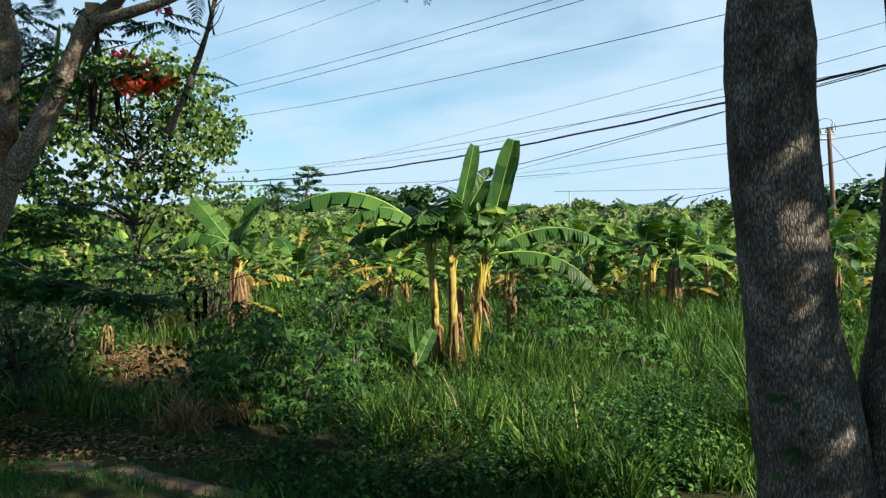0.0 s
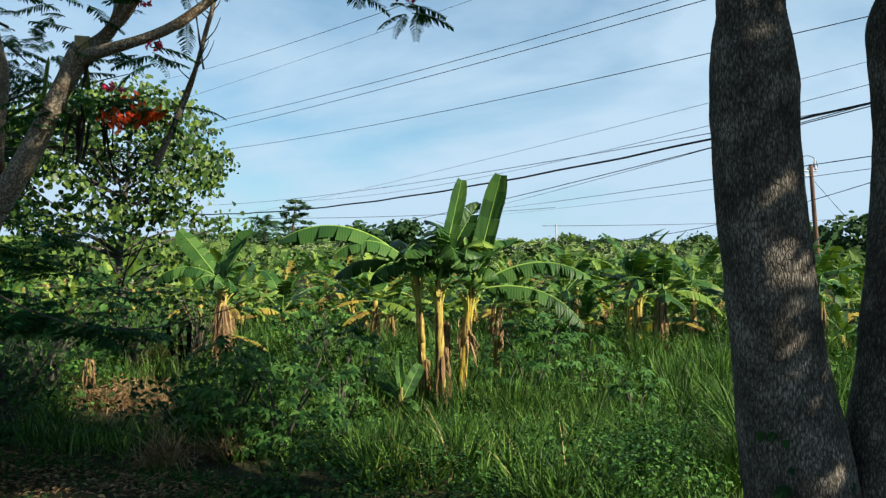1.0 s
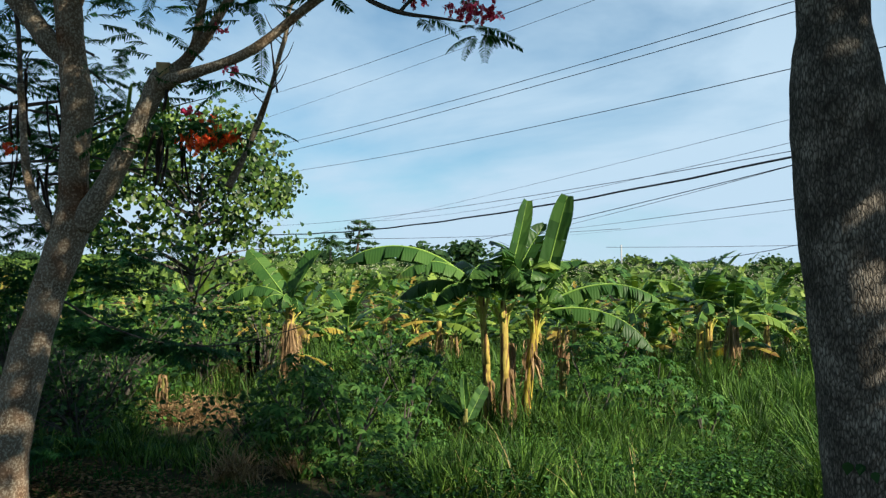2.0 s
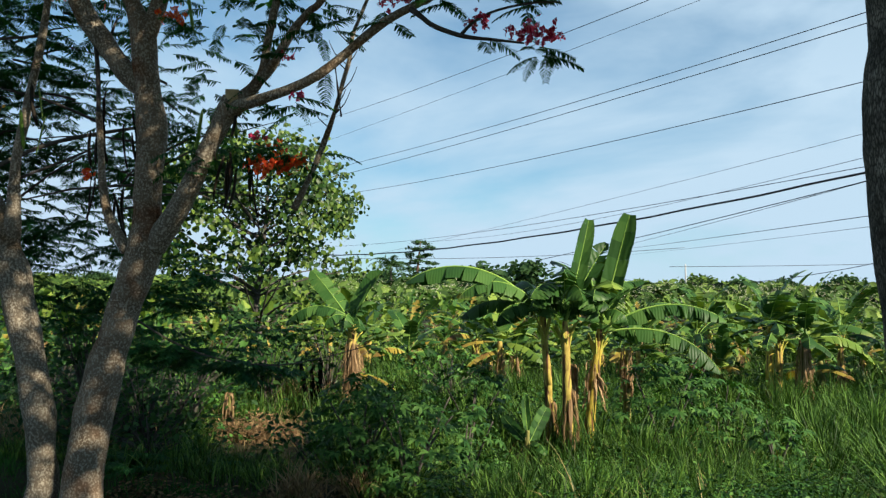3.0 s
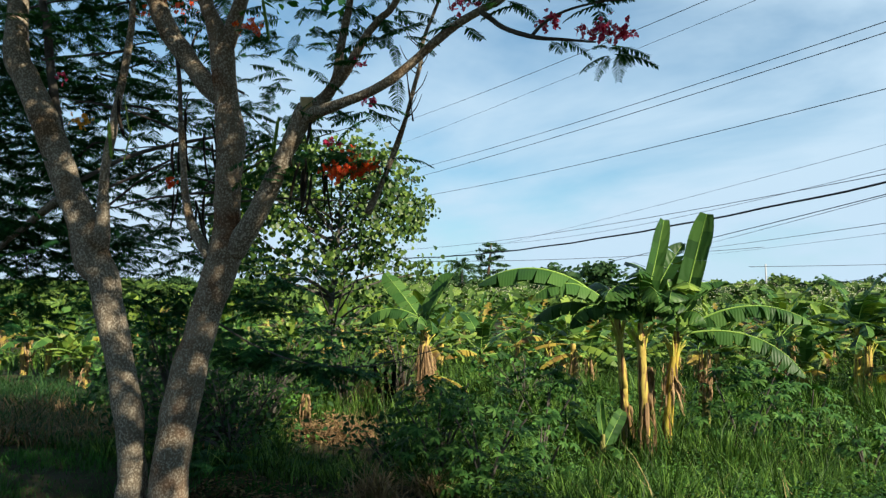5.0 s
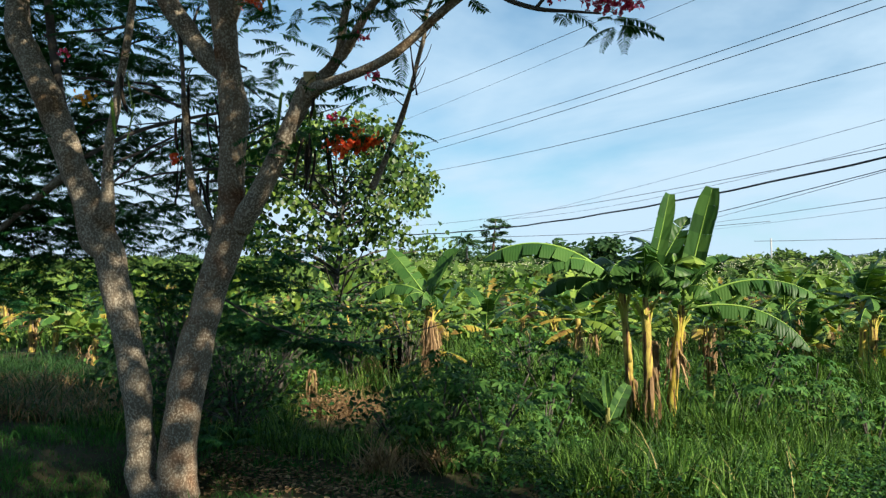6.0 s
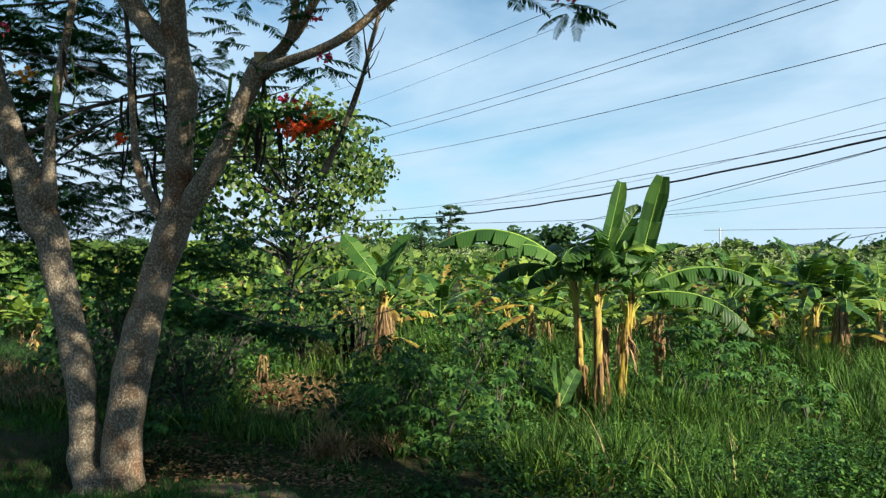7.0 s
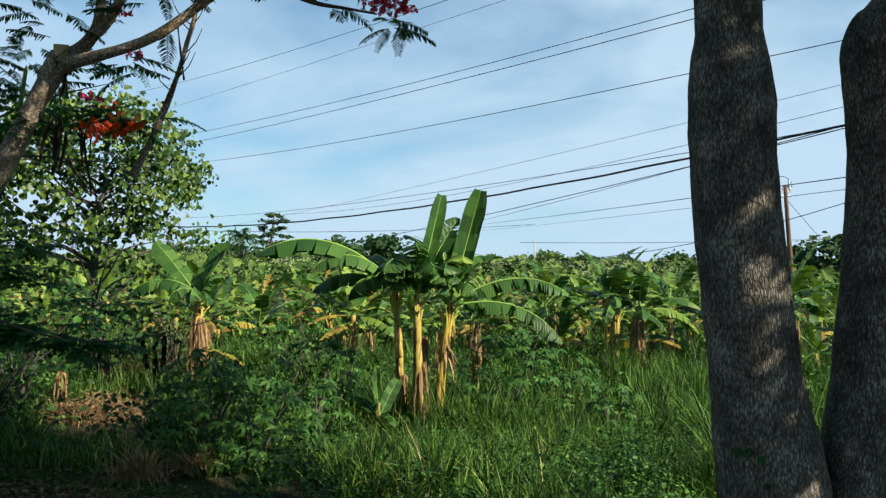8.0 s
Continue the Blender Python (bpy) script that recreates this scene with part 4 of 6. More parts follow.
cassava(-1.72, 6.75, 0.95, 0.5, 120, 1, "leafy cassava shrub with dark green hand-shaped leaves on the bank", big=0.8)
cassava(-1.25, 6.6, 0.85, 0.5, 110, 2, "leafy cassava shrub with dark green hand-shaped leaves on the bank", big=0.8)
cassava(-0.85, 7.1, 0.8, 0.45, 60, 4, "low leafy cassava shrub in the tall grass", big=0.75)
cassava(-1.9, 7.6, 0.95, 0.5, 70, 9, "leafy cassava shrub behind the dark bank", big=0.85)
cassava(-1.15, 10.6, 1.15, 0.7, 90, 3, "leafy cassava shrub in the sunny grass")
cassava(1.35, 10.5, 1.25, 0.85, 130, 5, "wide cassava shrub under the banana leaves")
cassava(2.15, 10.9, 1.0, 0.75, 90, 6, "wide cassava shrub in the sunny grass")
cassava(2.5, 9.5, 0.75, 0.45, 40, 7, "low leafy cassava shrub in the tall grass")
cassava(-2.2, 10.2, 0.7, 0.5, 45, 8, "low leafy cassava shrub in the tall grass")


# ---- the flame tree ----
def frond_lists(length, pairs, seed, droop=0.5, leaf=0.055, w=0.0062):
    """A twice-divided feathery leaf: a thin rachis with pairs of narrow, toothed pinnae. It leaves the origin towards +x."""
    rr = random.Random(seed)
    v, f = [], []
    pts = []
    for k in range(pairs + 3):
        s = k / (pairs + 2)
        pts.append((length * s * (1 - 0.12 * droop * s), 0.0, -droop * length * 0.5 * s * s))
    tv, tf = tube_lists(pts, [0.004 * (1 - 0.7 * k / (pairs + 2)) for k in range(pairs + 3)], sides=3, steps=1)
    v, f = list(tv), list(tf)
    for k in range(2, pairs + 3):
        s = k / (pairs + 2)
        px, _, pz = pts[k]
        ln = leaf * (0.55 + 0.75 * math.sin(math.pi * min(1, 0.2 + 0.75 * s))) * rr.uniform(0.85, 1.1)
        for sg in (-1, 1):
            a = radians(62 + rr.uniform(-12, 12)) * sg
            dx, dy = math.cos(a), math.sin(a)
            dz = -0.25 - rr.uniform(0, 0.35)
            o = len(v)
            for t, ww in ((0, 0.5), (0.45, 1.0), (1.0, 0.35)):
                c = Vector((px + dx * ln * t, dy * ln * t, pz + dz * ln * t * t))
                v += [c + Vector((-dy * w * ww, dx * w * ww, 0)), c - Vector((-dy * w * ww, dx * w * ww, 0))]
            f += [(o, o + 1, o + 3, o + 2), (o + 2, o + 3, o + 5, o + 4)]
    return v, f


FRONDS = [mesh_from("frond", *frond_lists(0.2 + 0.025 * k, 15 + k, 300 + k, droop=0.15 + 0.2 * k, leaf=0.044), M_FROND) for k in range(4)]


def flower_mesh(seed, mat):
    """One blossom of five spoon-shaped petals."""
    rr = random.Random(seed)
    v, f = [], []
    for k in range(5):
        a = 2 * math.pi * k / 5 + rr.uniform(-0.2, 0.2)
        s, t = Vector((math.cos(a), math.sin(a), 0)), Vector((-math.sin(a), math.cos(a), 0))
        ln = rr.uniform(0.018, 0.026)
        o = len(v)
        v += [Vector((0, 0, 0)), s * ln * 0.6 + t * ln * 0.42 + Vector((0, 0, ln * 0.25)), s * ln + Vector((0, 0, ln * 0.1)), s * ln * 0.6 - t * ln * 0.42 + Vector((0, 0, ln * 0.25))]
        f.append((o, o + 1, o + 2, o + 3))
    return mesh_from("flower", v, f, mat)


FLOWERS = {mat: [flower_mesh(k, mat) for k in range(3)] for mat in (M_RED, M_MAGENTA, M_ORANGE)}


def pod_mesh(length, material, seed):
    rr = random.Random(seed)
    v, f = [], []
    b = rr.uniform(-0.025, 0.025)
    for k in range(9):
        t = k / 8
        w = 0.0145 * min(1, (t / 0.12 + 0.15)) * min(1, (1 - t) / 0.1 + 0.15)
        x0 = b * math.sin(t * 3)
        bulge = 0.006 * (1 + 0.35 * math.sin(t * 40))
        z = -length * t
        v += [(x0 - w, 0, z), (x0, -bulge, z), (x0 + w, 0, z), (x0, bulge, z)]
    for k in range(8):
        for j in range(4):
            a, c = k * 4 + j, k * 4 + (j + 1) % 4
            f.append((a, c, c + 4, a + 4))
    f += [(0, 3, 2, 1), (32, 33, 34, 35)]
    return mesh_from("pod", v, f, material)


PODS = [pod_mesh(0.3 + 0.04 * k, M_POD, k) for k in range(3)] + [pod_mesh(0.32, M_POD_GREEN, 9)]


def flame_tree():
    Y = 5.6
    t = thing("flame_tree", (-3.7, Y, 0.0), "flame tree with forked grey trunk, feathery leaves and red blossom", "tree")
    back = Matrix.Translation((3.7, -Y, 0.0))

    def limb(name, pts, radii, mat=M_BARK, sides=14, rough=0.1, seed=0, steps=5):
        o = part(name, tube(name, pts, radii, mat, sides, rough, seed, steps), t, m=back)
        return o

    limb("trunk_stem", [(-3.78, Y, -0.32), (-3.94, Y, -0.03), (-3.94, Y, 0.18), (-3.97, Y, 0.41), (-3.98, Y, 0.64), (-4.03, Y, 0.86), (-4.08, Y, 1.09), (-4.14, Y, 1.32), (-4.21, Y, 1.55), (-4.26, Y, 1.80), (-4.36, Y, 1.92), (-4.41, Y, 2.10), (-4.49, Y, 2.29), (-4.61, Y, 2.52), (-4.71, Y, 2.76), (-4.82, Y, 3.01), (-4.94, Y, 3.25), (-5.07, Y, 3.50), (-5.18, Y, 3.75), (-5.35, Y + 0.20, 4.60), (-5.70, Y + 0.50, 5.60)],
         [0.17, 0.119, 0.107, 0.107, 0.121, 0.115, 0.109, 0.115, 0.122, 0.129, 0.15, 0.134, 0.115, 0.119, 0.113, 0.115, 0.115, 0.109, 0.1, 0.07, 0.03], seed=1, sides=18, rough=0.13)
    limb("trunk_stem", [(-3.60, Y, -0.32), (-3.63, Y, -0.01), (-3.62, Y, 0.20), (-3.58, Y, 0.42), (-3.54, Y, 0.65), (-3.49, Y, 0.88), (-3.44, Y, 1.11), (-3.37, Y, 1.33), (-3.31, Y, 1.56), (-3.19, Y, 1.86), (-3.15, Y, 2.04), (-3.15, Y, 2.22), (-3.15, Y, 2.49), (-3.13, Y, 2.71), (-3.13, Y, 2.94), (-3.17, Y, 3.17), (-3.20, Y, 3.40), (-3.22, Y, 3.63), (-3.31, Y, 3.87), (-3.38, Y, 4.11), (-3.50, Y + 0.20, 5.20)],
         [0.19, 0.162, 0.15, 0.139, 0.139, 0.143, 0.141, 0.133, 0.12, 0.131, 0.132, 0.11, 0.107, 0.103, 0.116, 0.097, 0.093, 0.095, 0.061, 0.055, 0.03], mat=M_BARK_RUST, seed=2, sides=18, rough=0.13)
    limb("trunk_base", [(-3.78, Y, -0.34), (-3.78, Y, -0.22), (-3.78, Y, -0.12), (-3.78, Y, -0.03)], [0.3, 0.25, 0.18, 0.07], mat=M_BARK, seed=31, sides=18, rough=0.08)
    limb("limb", [(-3.18, Y, 3.65), (-3.15, Y, 3.74), (-3.10, Y, 3.88), (-3.02, Y - 0.03, 4.07), (-2.75, Y - 0.15, 4.60), (-2.60, Y - 0.30, 5.40)],
         [0.065, 0.065, 0.061, 0.052, 0.05, 0.02], mat=M_BARK_RUST, seed=3)
    limb("limb", [(-3.23, Y, 3.22), (-3.34, Y, 3.33), (-3.45, Y, 3.46), (-3.57, Y, 3.62), (-3.68, Y, 3.76), (-3.79, Y, 3.96), (-3.90, Y, 4.17), (-4.30, Y - 0.60, 5.00)],
         [0.065, 0.086, 0.079, 0.082, 0.077, 0.078, 0.073, 0.03], seed=4)
    limb("limb", [(-3.09, Y, 1.99), (-2.96, Y - 0.03, 2.15), (-2.85, Y - 0.06, 2.30), (-2.75, Y - 0.08, 2.47), (-2.67, Y - 0.10, 2.63), (-2.61, Y - 0.10, 2.75), (-2.54, Y - 0.11, 2.87), (-2.47, Y - 0.12, 3.00), (-2.42, Y - 0.14, 3.08)],
         [0.097, 0.089, 0.08, 0.072, 0.069, 0.067, 0.071, 0.08, 0.075], seed=5)
    limb("limb_stub", [(-2.405, Y - 0.15, 3.05), (-2.41, Y - 0.17, 3.13), (-2.41, Y - 0.175, 3.15)], [0.062, 0.052, 0.046], mat=M_CUT, seed=6, sides=10)
    limb("limb", [(-2.40, Y - 0.13, 3.07), (-2.33, Y - 0.14, 3.11), (-2.24, Y - 0.15, 3.18), (-2.18, Y - 0.15, 3.30), (-2.14, Y - 0.18, 3.51), (-2.09, Y - 0.20, 3.71), (-2.04, Y - 0.25, 3.90), (-1.85, Y - 0.50, 4.90)],
         [0.063, 0.046, 0.042, 0.036, 0.031, 0.029, 0.025, 0.01], seed=7)
    limb("limb", [(-2.27, Y - 0.15, 3.16), (-2.12, Y - 0.18, 3.29), (-2.02, Y - 0.20, 3.44), (-1.92, Y - 0.22, 3.58), (-1.81, Y - 0.25, 3.68), (-1.65, Y - 0.30, 3.82), (-1.20, Y - 0.40, 4.60)],
         [0.038, 0.035, 0.033, 0.029, 0.027, 0.024, 0.01], seed=8)
    limb("limb", [(-2.44, Y - 0.12, 3.00), (-2.33, Y - 0.20, 3.02), (-2.19, Y - 0.28, 3.03), (-2.02, Y - 0.34, 3.06), (-1.83, Y - 0.38, 3.11), (-1.66, Y - 0.40, 3.19), (-1.50, Y - 0.40, 3.31), (-1.33, Y - 0.42, 3.44), (-1.17, Y - 0.42, 3.55), (-0.97, Y - 0.42, 3.65), (-0.82, Y - 0.42, 3.74), (-0.10, Y - 0.40, 4.40)],
         [0.071, 0.05, 0.041, 0.036, 0.036, 0.036, 0.033, 0.033, 0.029, 0.026, 0.021, 0.008], seed=9, steps=6)
    limb("limb", [(-1.04, Y - 0.42, 3.62), (-0.96, Y - 0.45, 3.55), (-0.85, Y - 0.48, 3.46), (-0.65, Y - 0.50, 3.38), (-0.45, Y - 0.50, 3.35), (-0.25, Y - 0.50, 3.32)],
         [0.024, 0.019, 0.017, 0.015, 0.011, 0.006], mat=M_TWIG, sides=8, seed=10)
    limb("limb", [(-0.67, Y - 0.48, 3.40), (-0.58, Y - 0.50, 3.48), (-0.43, Y - 0.52, 3.54), (-0.21, Y - 0.52, 3.58), (-0.01, Y - 0.52, 3.58)],
         [0.013, 0.011, 0.009, 0.008, 0.003], mat=M_TWIG, sides=6, seed=20)
    limb("limb", [(-3.28, Y - 0.04, 1.95), (-3.34, Y - 0.05, 2.05), (-3.43, Y - 0.03, 2.18), (-3.50, Y, 2.33), (-3.53, Y, 2.50), (-3.55, Y, 2.73), (-3.57, Y, 2.96), (-3.58, Y, 3.04)],
         [0.046, 0.046, 0.038, 0.034, 0.03, 0.025, 0.025, 0.024], seed=11, sides=9)
    limb("limb", [(-3.59, Y + 0.02, 3.01), (-3.60, Y + 0.02, 3.24), (-3.62, Y + 0.02, 3.47), (-3.67, Y + 0.02, 3.85)],
         [0.019, 0.017, 0.017, 0.015], mat=M_TWIG, seed=12, sides=8)
    limb("limb", [(-4.32, Y, 1.93), (-4.29, Y, 2.10), (-4.28, Y, 2.28), (-4.28, Y, 2.52), (-4.26, Y, 2.75), (-4.21, Y, 2.98), (-4.17, Y, 3.22), (-4.12, Y, 3.45), (-4.08, Y, 3.68), (-4.05, Y, 3.92), (-4.03, Y, 4.16), (-3.70, Y - 0.20, 4.80)],
         [0.084, 0.071, 0.057, 0.042, 0.038, 0.036, 0.034, 0.032, 0.03, 0.026, 0.024, 0.012], seed=13)
    limb("limb", [(-4.72, Y + 0.06, 2.82), (-4.85, Y + 0.10, 3.27), (-4.94, Y + 0.12, 3.68), (-5.00, Y + 0.14, 4.04), (-5.06, Y + 0.16, 4.30), (-4.90, Y + 0.20, 5.00)],
         [0.042, 0.038, 0.037, 0.034, 0.032, 0.02], mat=M_TWIG, seed=14)
    limb("limb", [(-4.70, Y + 0.08, 2.48), (-4.94, Y + 0.20, 2.42), (-5.25, Y + 0.35, 2.31), (-5.60, Y + 0.50, 2.18), (-6.30, Y + 0.80, 2.00), (-7.40, Y + 1.00, 2.30)],
         [0.038, 0.034, 0.031, 0.029, 0.03, 0.012], seed=15)
    limb("limb", [(-4.58, Y + 0.10, 2.61), (-4.42, Y + 0.30, 2.78), (-4.23, Y + 0.50, 2.92), (-3.85, Y + 0.70, 3.04), (-3.40, Y + 0.80, 3.11)],
         [0.019, 0.018, 0.019, 0.015, 0.008], mat=M_TWIG, sides=8, seed=16)
    limb("limb", [(-4.41, Y + 0.15, 2.53), (-4.30, Y + 0.30, 2.63), (-4.13, Y + 0.45, 2.75), (-4.00, Y + 0.60, 2.87)],
         [0.015, 0.013, 0.012, 0.007], mat=M_TWIG, sides=7, seed=17)
    limb("limb", [(-5.00, Y + 0.10, 3.68), (-4.70, Y + 0.25, 3.74), (-4.41, Y + 0.40, 3.80)],
         [0.017, 0.013, 0.009], mat=M_TWIG, sides=7, seed=19)
    # low, drooping branch with dark leaves
    limb("limb", [(-3.25, Y + 0.08, 1.42), (-3.1, Y + 0.5, 1.2), (-2.8, Y + 0.8, 1.05), (-2.3, Y + 1.0, 1.02), (-1.6, Y + 1.2, 1.2)], [0.009, 0.009, 0.008, 0.007, 0.003], mat=M_TWIG, sides=7, seed=18)
    rr = random.Random(8)
    spots = []

    def along(a, b, count, spread, drop=0.1):
        for _ in range(count):
            q = Vector(a).lerp(Vector(b), rr.random())
            spots.append(q + Vector((rr.gauss(0, spread), rr.gauss(0, spread), rr.gauss(0, spread * 0.7) - drop)))

    # sprays near the limbs
    along((-2.1, Y - 0.2, 3.35), (-1.95, Y - 0.3, 4.0), 26, 0.2)
    along((-1.95, Y - 0.2, 3.45), (-1.5, Y - 0.3, 3.95), 24, 0.14)
    along((-2.85, Y - 0.1, 3.3), (-2.6, Y - 0.2, 3.75), 12, 0.16)
    along((-2.6, Y, 3.0), (-2.25, Y - 0.1, 3.35), 14, 0.12)
    along((-1.95, Y - 0.4, 3.0), (-1.82, Y - 0.4, 3.04), 6, 0.05, 0.06)
    along((-1.2, Y - 0.4, 3.6), (-0.3, Y - 0.4, 4.05), 26, 0.1, 0.0)
    along((-0.55, Y - 0.5, 3.6), (-0.05, Y - 0.52, 3.62), 12, 0.04, 0.0)
    along((-0.55, Y - 0.5, 3.4), (-0.5, Y - 0.5, 3.36), 2, 0.02, 0.02)
    along((-0.2, Y - 0.5, 3.3), (-0.06, Y - 0.5, 3.27), 10, 0.03, 0.03)
    along((-2.7, Y - 0.1, 2.7), (-2.5, Y - 0.1, 2.85), 12, 0.12, 0.1)
    along((-2.35, Y - 0.15, 2.72), (-1.85, Y - 0.2, 2.6), 26, 0.07, 0.0)
    along((-3.1, Y + 0.4, 2.75), (-2.7, Y + 0.6, 3.0), 22, 0.2)

    for p in spots[:300]:
        m = back @ pose(p.x, p.y, p.z, 0, 0, rr.uniform(0, 360)) @ pose(0, 0, 0, rr.uniform(-10, 10), rr.uniform(-10, 16), 0) @ Matrix.Scale(rr.uniform(0.8, 1.3), 4)
        part("frond", rr.choice(FRONDS), t, m=m)
    # the denser canopy behind and above, in one mesh
    base_v, base_f = frond_lists(0.3, 15, 333, droop=0.28, leaf=0.062, w=0.0078)
    bv = np.array([tuple(q) for q in base_v])
    quads = np.array([q for q in base_f if len(q) == 4])
    cents = []
    g = np.random.default_rng(18)

    def cloud(n, c, s):
        cents.append(g.normal(0, 1, (n, 3)) * np.array(s) + np.array(c))

    for k in range(200):
        c = (g.uniform(-8.8, -3.4), Y + g.uniform(0.1, 2.6), g.uniform(1.9, 5.0))
        if c[0] > -4.2 and c[2] < 2.9 or c[0] > -5.2 and g.random() < 0.38:
            continue
        cloud(int(g.uniform(10, 24)), c, (0.42, 0.3, 0.09))
    for k in range(14):
        cloud(18, (g.uniform(-7.5, -4.0), Y + g.uniform(0.2, 1.6), g.uniform(2.7, 4.6)), (0.45, 0.3, 0.1))
    # unseen clumps overhead, added between sun and tree to shade limbs and slope
    for k in range(70):
        cloud(20, (g.uniform(-6.5, -0.6), Y + g.uniform(-2.4, 1.6), g.uniform(4.9, 6.3)), (0.5, 0.45, 0.12))
    for k in range(15):
        cloud(20, (g.uniform(-2.6, 1.0), g.uniform(3.2, 5.0), g.uniform(4.7, 6.0)), (0.4, 0.4, 0.12))
    for k in range(9):
        cloud(8, (g.uniform(-3.95, -2.4), Y + g.uniform(0.8, 1.3), g.uniform(0.94, 1.12)), (0.16, 0.12, 0.03))
    for k in range(16):
        cloud(9, (g.uniform(-4.6, -2.9), Y + g.uniform(0.8, 1.8), g.uniform(1.1, 2.1)), (0.24, 0.16, 0.05))
    for k in range(9):
        cloud(10, (g.uniform(-4.1, -3.3), Y + g.uniform(1.0, 1.4), g.uniform(0.0, 0.16)), (0.16, 0.12, 0.02))
    for k in range(9):
        cloud(14, (g.uniform(-6.2, -4.4), Y + g.uniform(0.4, 2.0), g.uniform(1.2, 2.4)), (0.35, 0.3, 0.08))
    for k in range(34):
        cloud(15, (g.uniform(-8.0, -5.2), Y + g.uniform(0.6, 2.0), g.uniform(1.35, 2.4)), (0.4, 0.3, 0.08))
    C = np.concatenate(cents)
    n = len(C)
    az, el = g.uniform(0, 2 * np.pi, n), g.normal(0.06, 0.16, n)
    sc = g.uniform(0.8, 1.3, n)
    ca, sa, ce, se = np.cos(az), np.sin(az), np.cos(el), np.sin(el)
    bx = bv[None, :, 0] * ce[:, None] + bv[None, :, 2] * se[:, None]
    bz = -bv[None, :, 0] * se[:, None] + bv[None, :, 2] * ce[:, None]
    by = np.repeat(bv[None, :, 1], n, 0)
    V = np.stack([bx * ca[:, None] - by * sa[:, None], bx * sa[:, None] + by * ca[:, None], bz], -1) * sc[:, None, None] + C[:, None, :]
    V = V + np.array([3.7, -Y, 0.0])
    F = (np.arange(n) * len(bv))[:, None, None] + quads[None]
    part("canopy", mesh_arrays("canopy", V.reshape(-1, 3), F.reshape(-1, 4), M_FROND), t, "dense dark feathery canopy", kind="stuff")
    # fine twigs through the canopy
    tw = []
    for k in range(60):
        a = Vector((g.uniform(-7.5, -3.4), Y + g.uniform(0.3, 2.2), g.uniform(2.0, 4.6)))
        d = Vector((g.normal(0, 0.6), g.normal(0, 0.4), g.normal(0.0, 0.22)))
        tw.append(tube_lists([a, a + d * 0.6 + Vector((0, 0, 0.05)), a + d * 1.3 - Vector((0, 0, 0.03))], [0.014, 0.01, 0.003], sides=5, steps=2))
    v, f = joined(tw)
    part("twig_tangle", mesh_from("twig_tangle", v, f, M_TWIG), t, kind="stuff", m=back)
    # blossom
    for (x, y, z, r, k, mat) in ((-0.56, Y - 0.45, 3.5, 0.085, 40, M_MAGENTA), (-0.17, Y - 0.5, 3.4, 0.11, 55, M_MAGENTA), (-0.3, Y - 0.5, 3.38, 0.08, 22, M_MAGENTA), (-0.07, Y - 0.5, 3.36, 0.07, 24, M_MAGENTA), (-2.83, Y - 0.3, 3.67, 0.1, 30, M_RED), (-3.59, Y - 0.1, 2.53, 0.055, 16, M_RED),
                                 (-2.04, Y - 0.25, 2.57, 0.14, 80, M_RED), (-1.88, Y - 0.25, 2.6, 0.09, 34, M_RED), (-2.18, Y - 0.25, 2.56, 0.07, 22, M_RED), (-2.08, Y - 0.2, 2.7, 0.1, 16, M_RED), (-2.2, Y - 0.2, 2.79, 0.06, 10, M_MAGENTA), (-1.15, Y - 0.42, 3.68, 0.1, 26, M_MAGENTA), (-1.83, Y - 0.38, 3.04, 0.06, 14, M_MAGENTA), (-1.99, Y - 0.2, 3.36, 0.06, 12, M_MAGENTA),
                                 (-4.71, Y, 3.47, 0.06, 8, M_MAGENTA), (-4.42, Y - 0.1, 3.07, 0.09, 22, M_ORANGE), (-3.92, Y, 3.97, 0.07, 14, M_RED), (-3.4, Y - 0.3, 3.86, 0.12, 16, M_RED)):
        for _ in range(k):
            d = Vector((rr.gauss(0, 1), rr.gauss(0, 1), rr.gauss(0, 0.75))).normalized() * r * rr.uniform(0.3, 1.3)
            m = back @ pose(x + d.x, y + d.y, z + d.z * 0.75, rr.uniform(0, 360), rr.uniform(0, 360), rr.uniform(0, 360)) @ Matrix.Scale(rr.uniform(0.8, 1.2), 4)
            part("flower", rr.choice(FLOWERS[mat]), t, "scarlet blossom" if mat is M_RED else "crimson blossom" if mat is M_MAGENTA else "orange blossom", m=m)
    # pods
    for (x0, x1, z0, z1, dy, n, kind) in ((-2.5, -2.2, 2.53, 2.72, -0.1, 12, 0), (-3.7, -3.35, 2.9, 3.3, 0.1, 9, 0), (-2.7, -2.4, 2.85, 3.15, -0.05, 7, 1), (-3.95, -3.5, 2.3, 2.6, 0.2, 6, 0), (-4.2, -4.0, 3.0, 3.5, 0.0, 4, 1), (-1.6, -1.55, 3.2, 3.25, -0.42, 1, 1), (-2.72, -2.66, 3.85, 3.9, -0.3, 1, 1)):
        for _ in range(n):
            me = PODS[3] if (kind and rr.random() < 0.6) else PODS[rr.randrange(3)]
            part("pod", me, t, "green flat seed pod" if me is PODS[3] else "dark flat seed pod", m=back @ pose(rr.uniform(x0, x1), Y + dy + rr.uniform(-0.1, 0.1), rr.uniform(z0, z1), rr.uniform(-12, 12), rr.uniform(-12, 12), rr.uniform(0, 360)))


flame_tree()


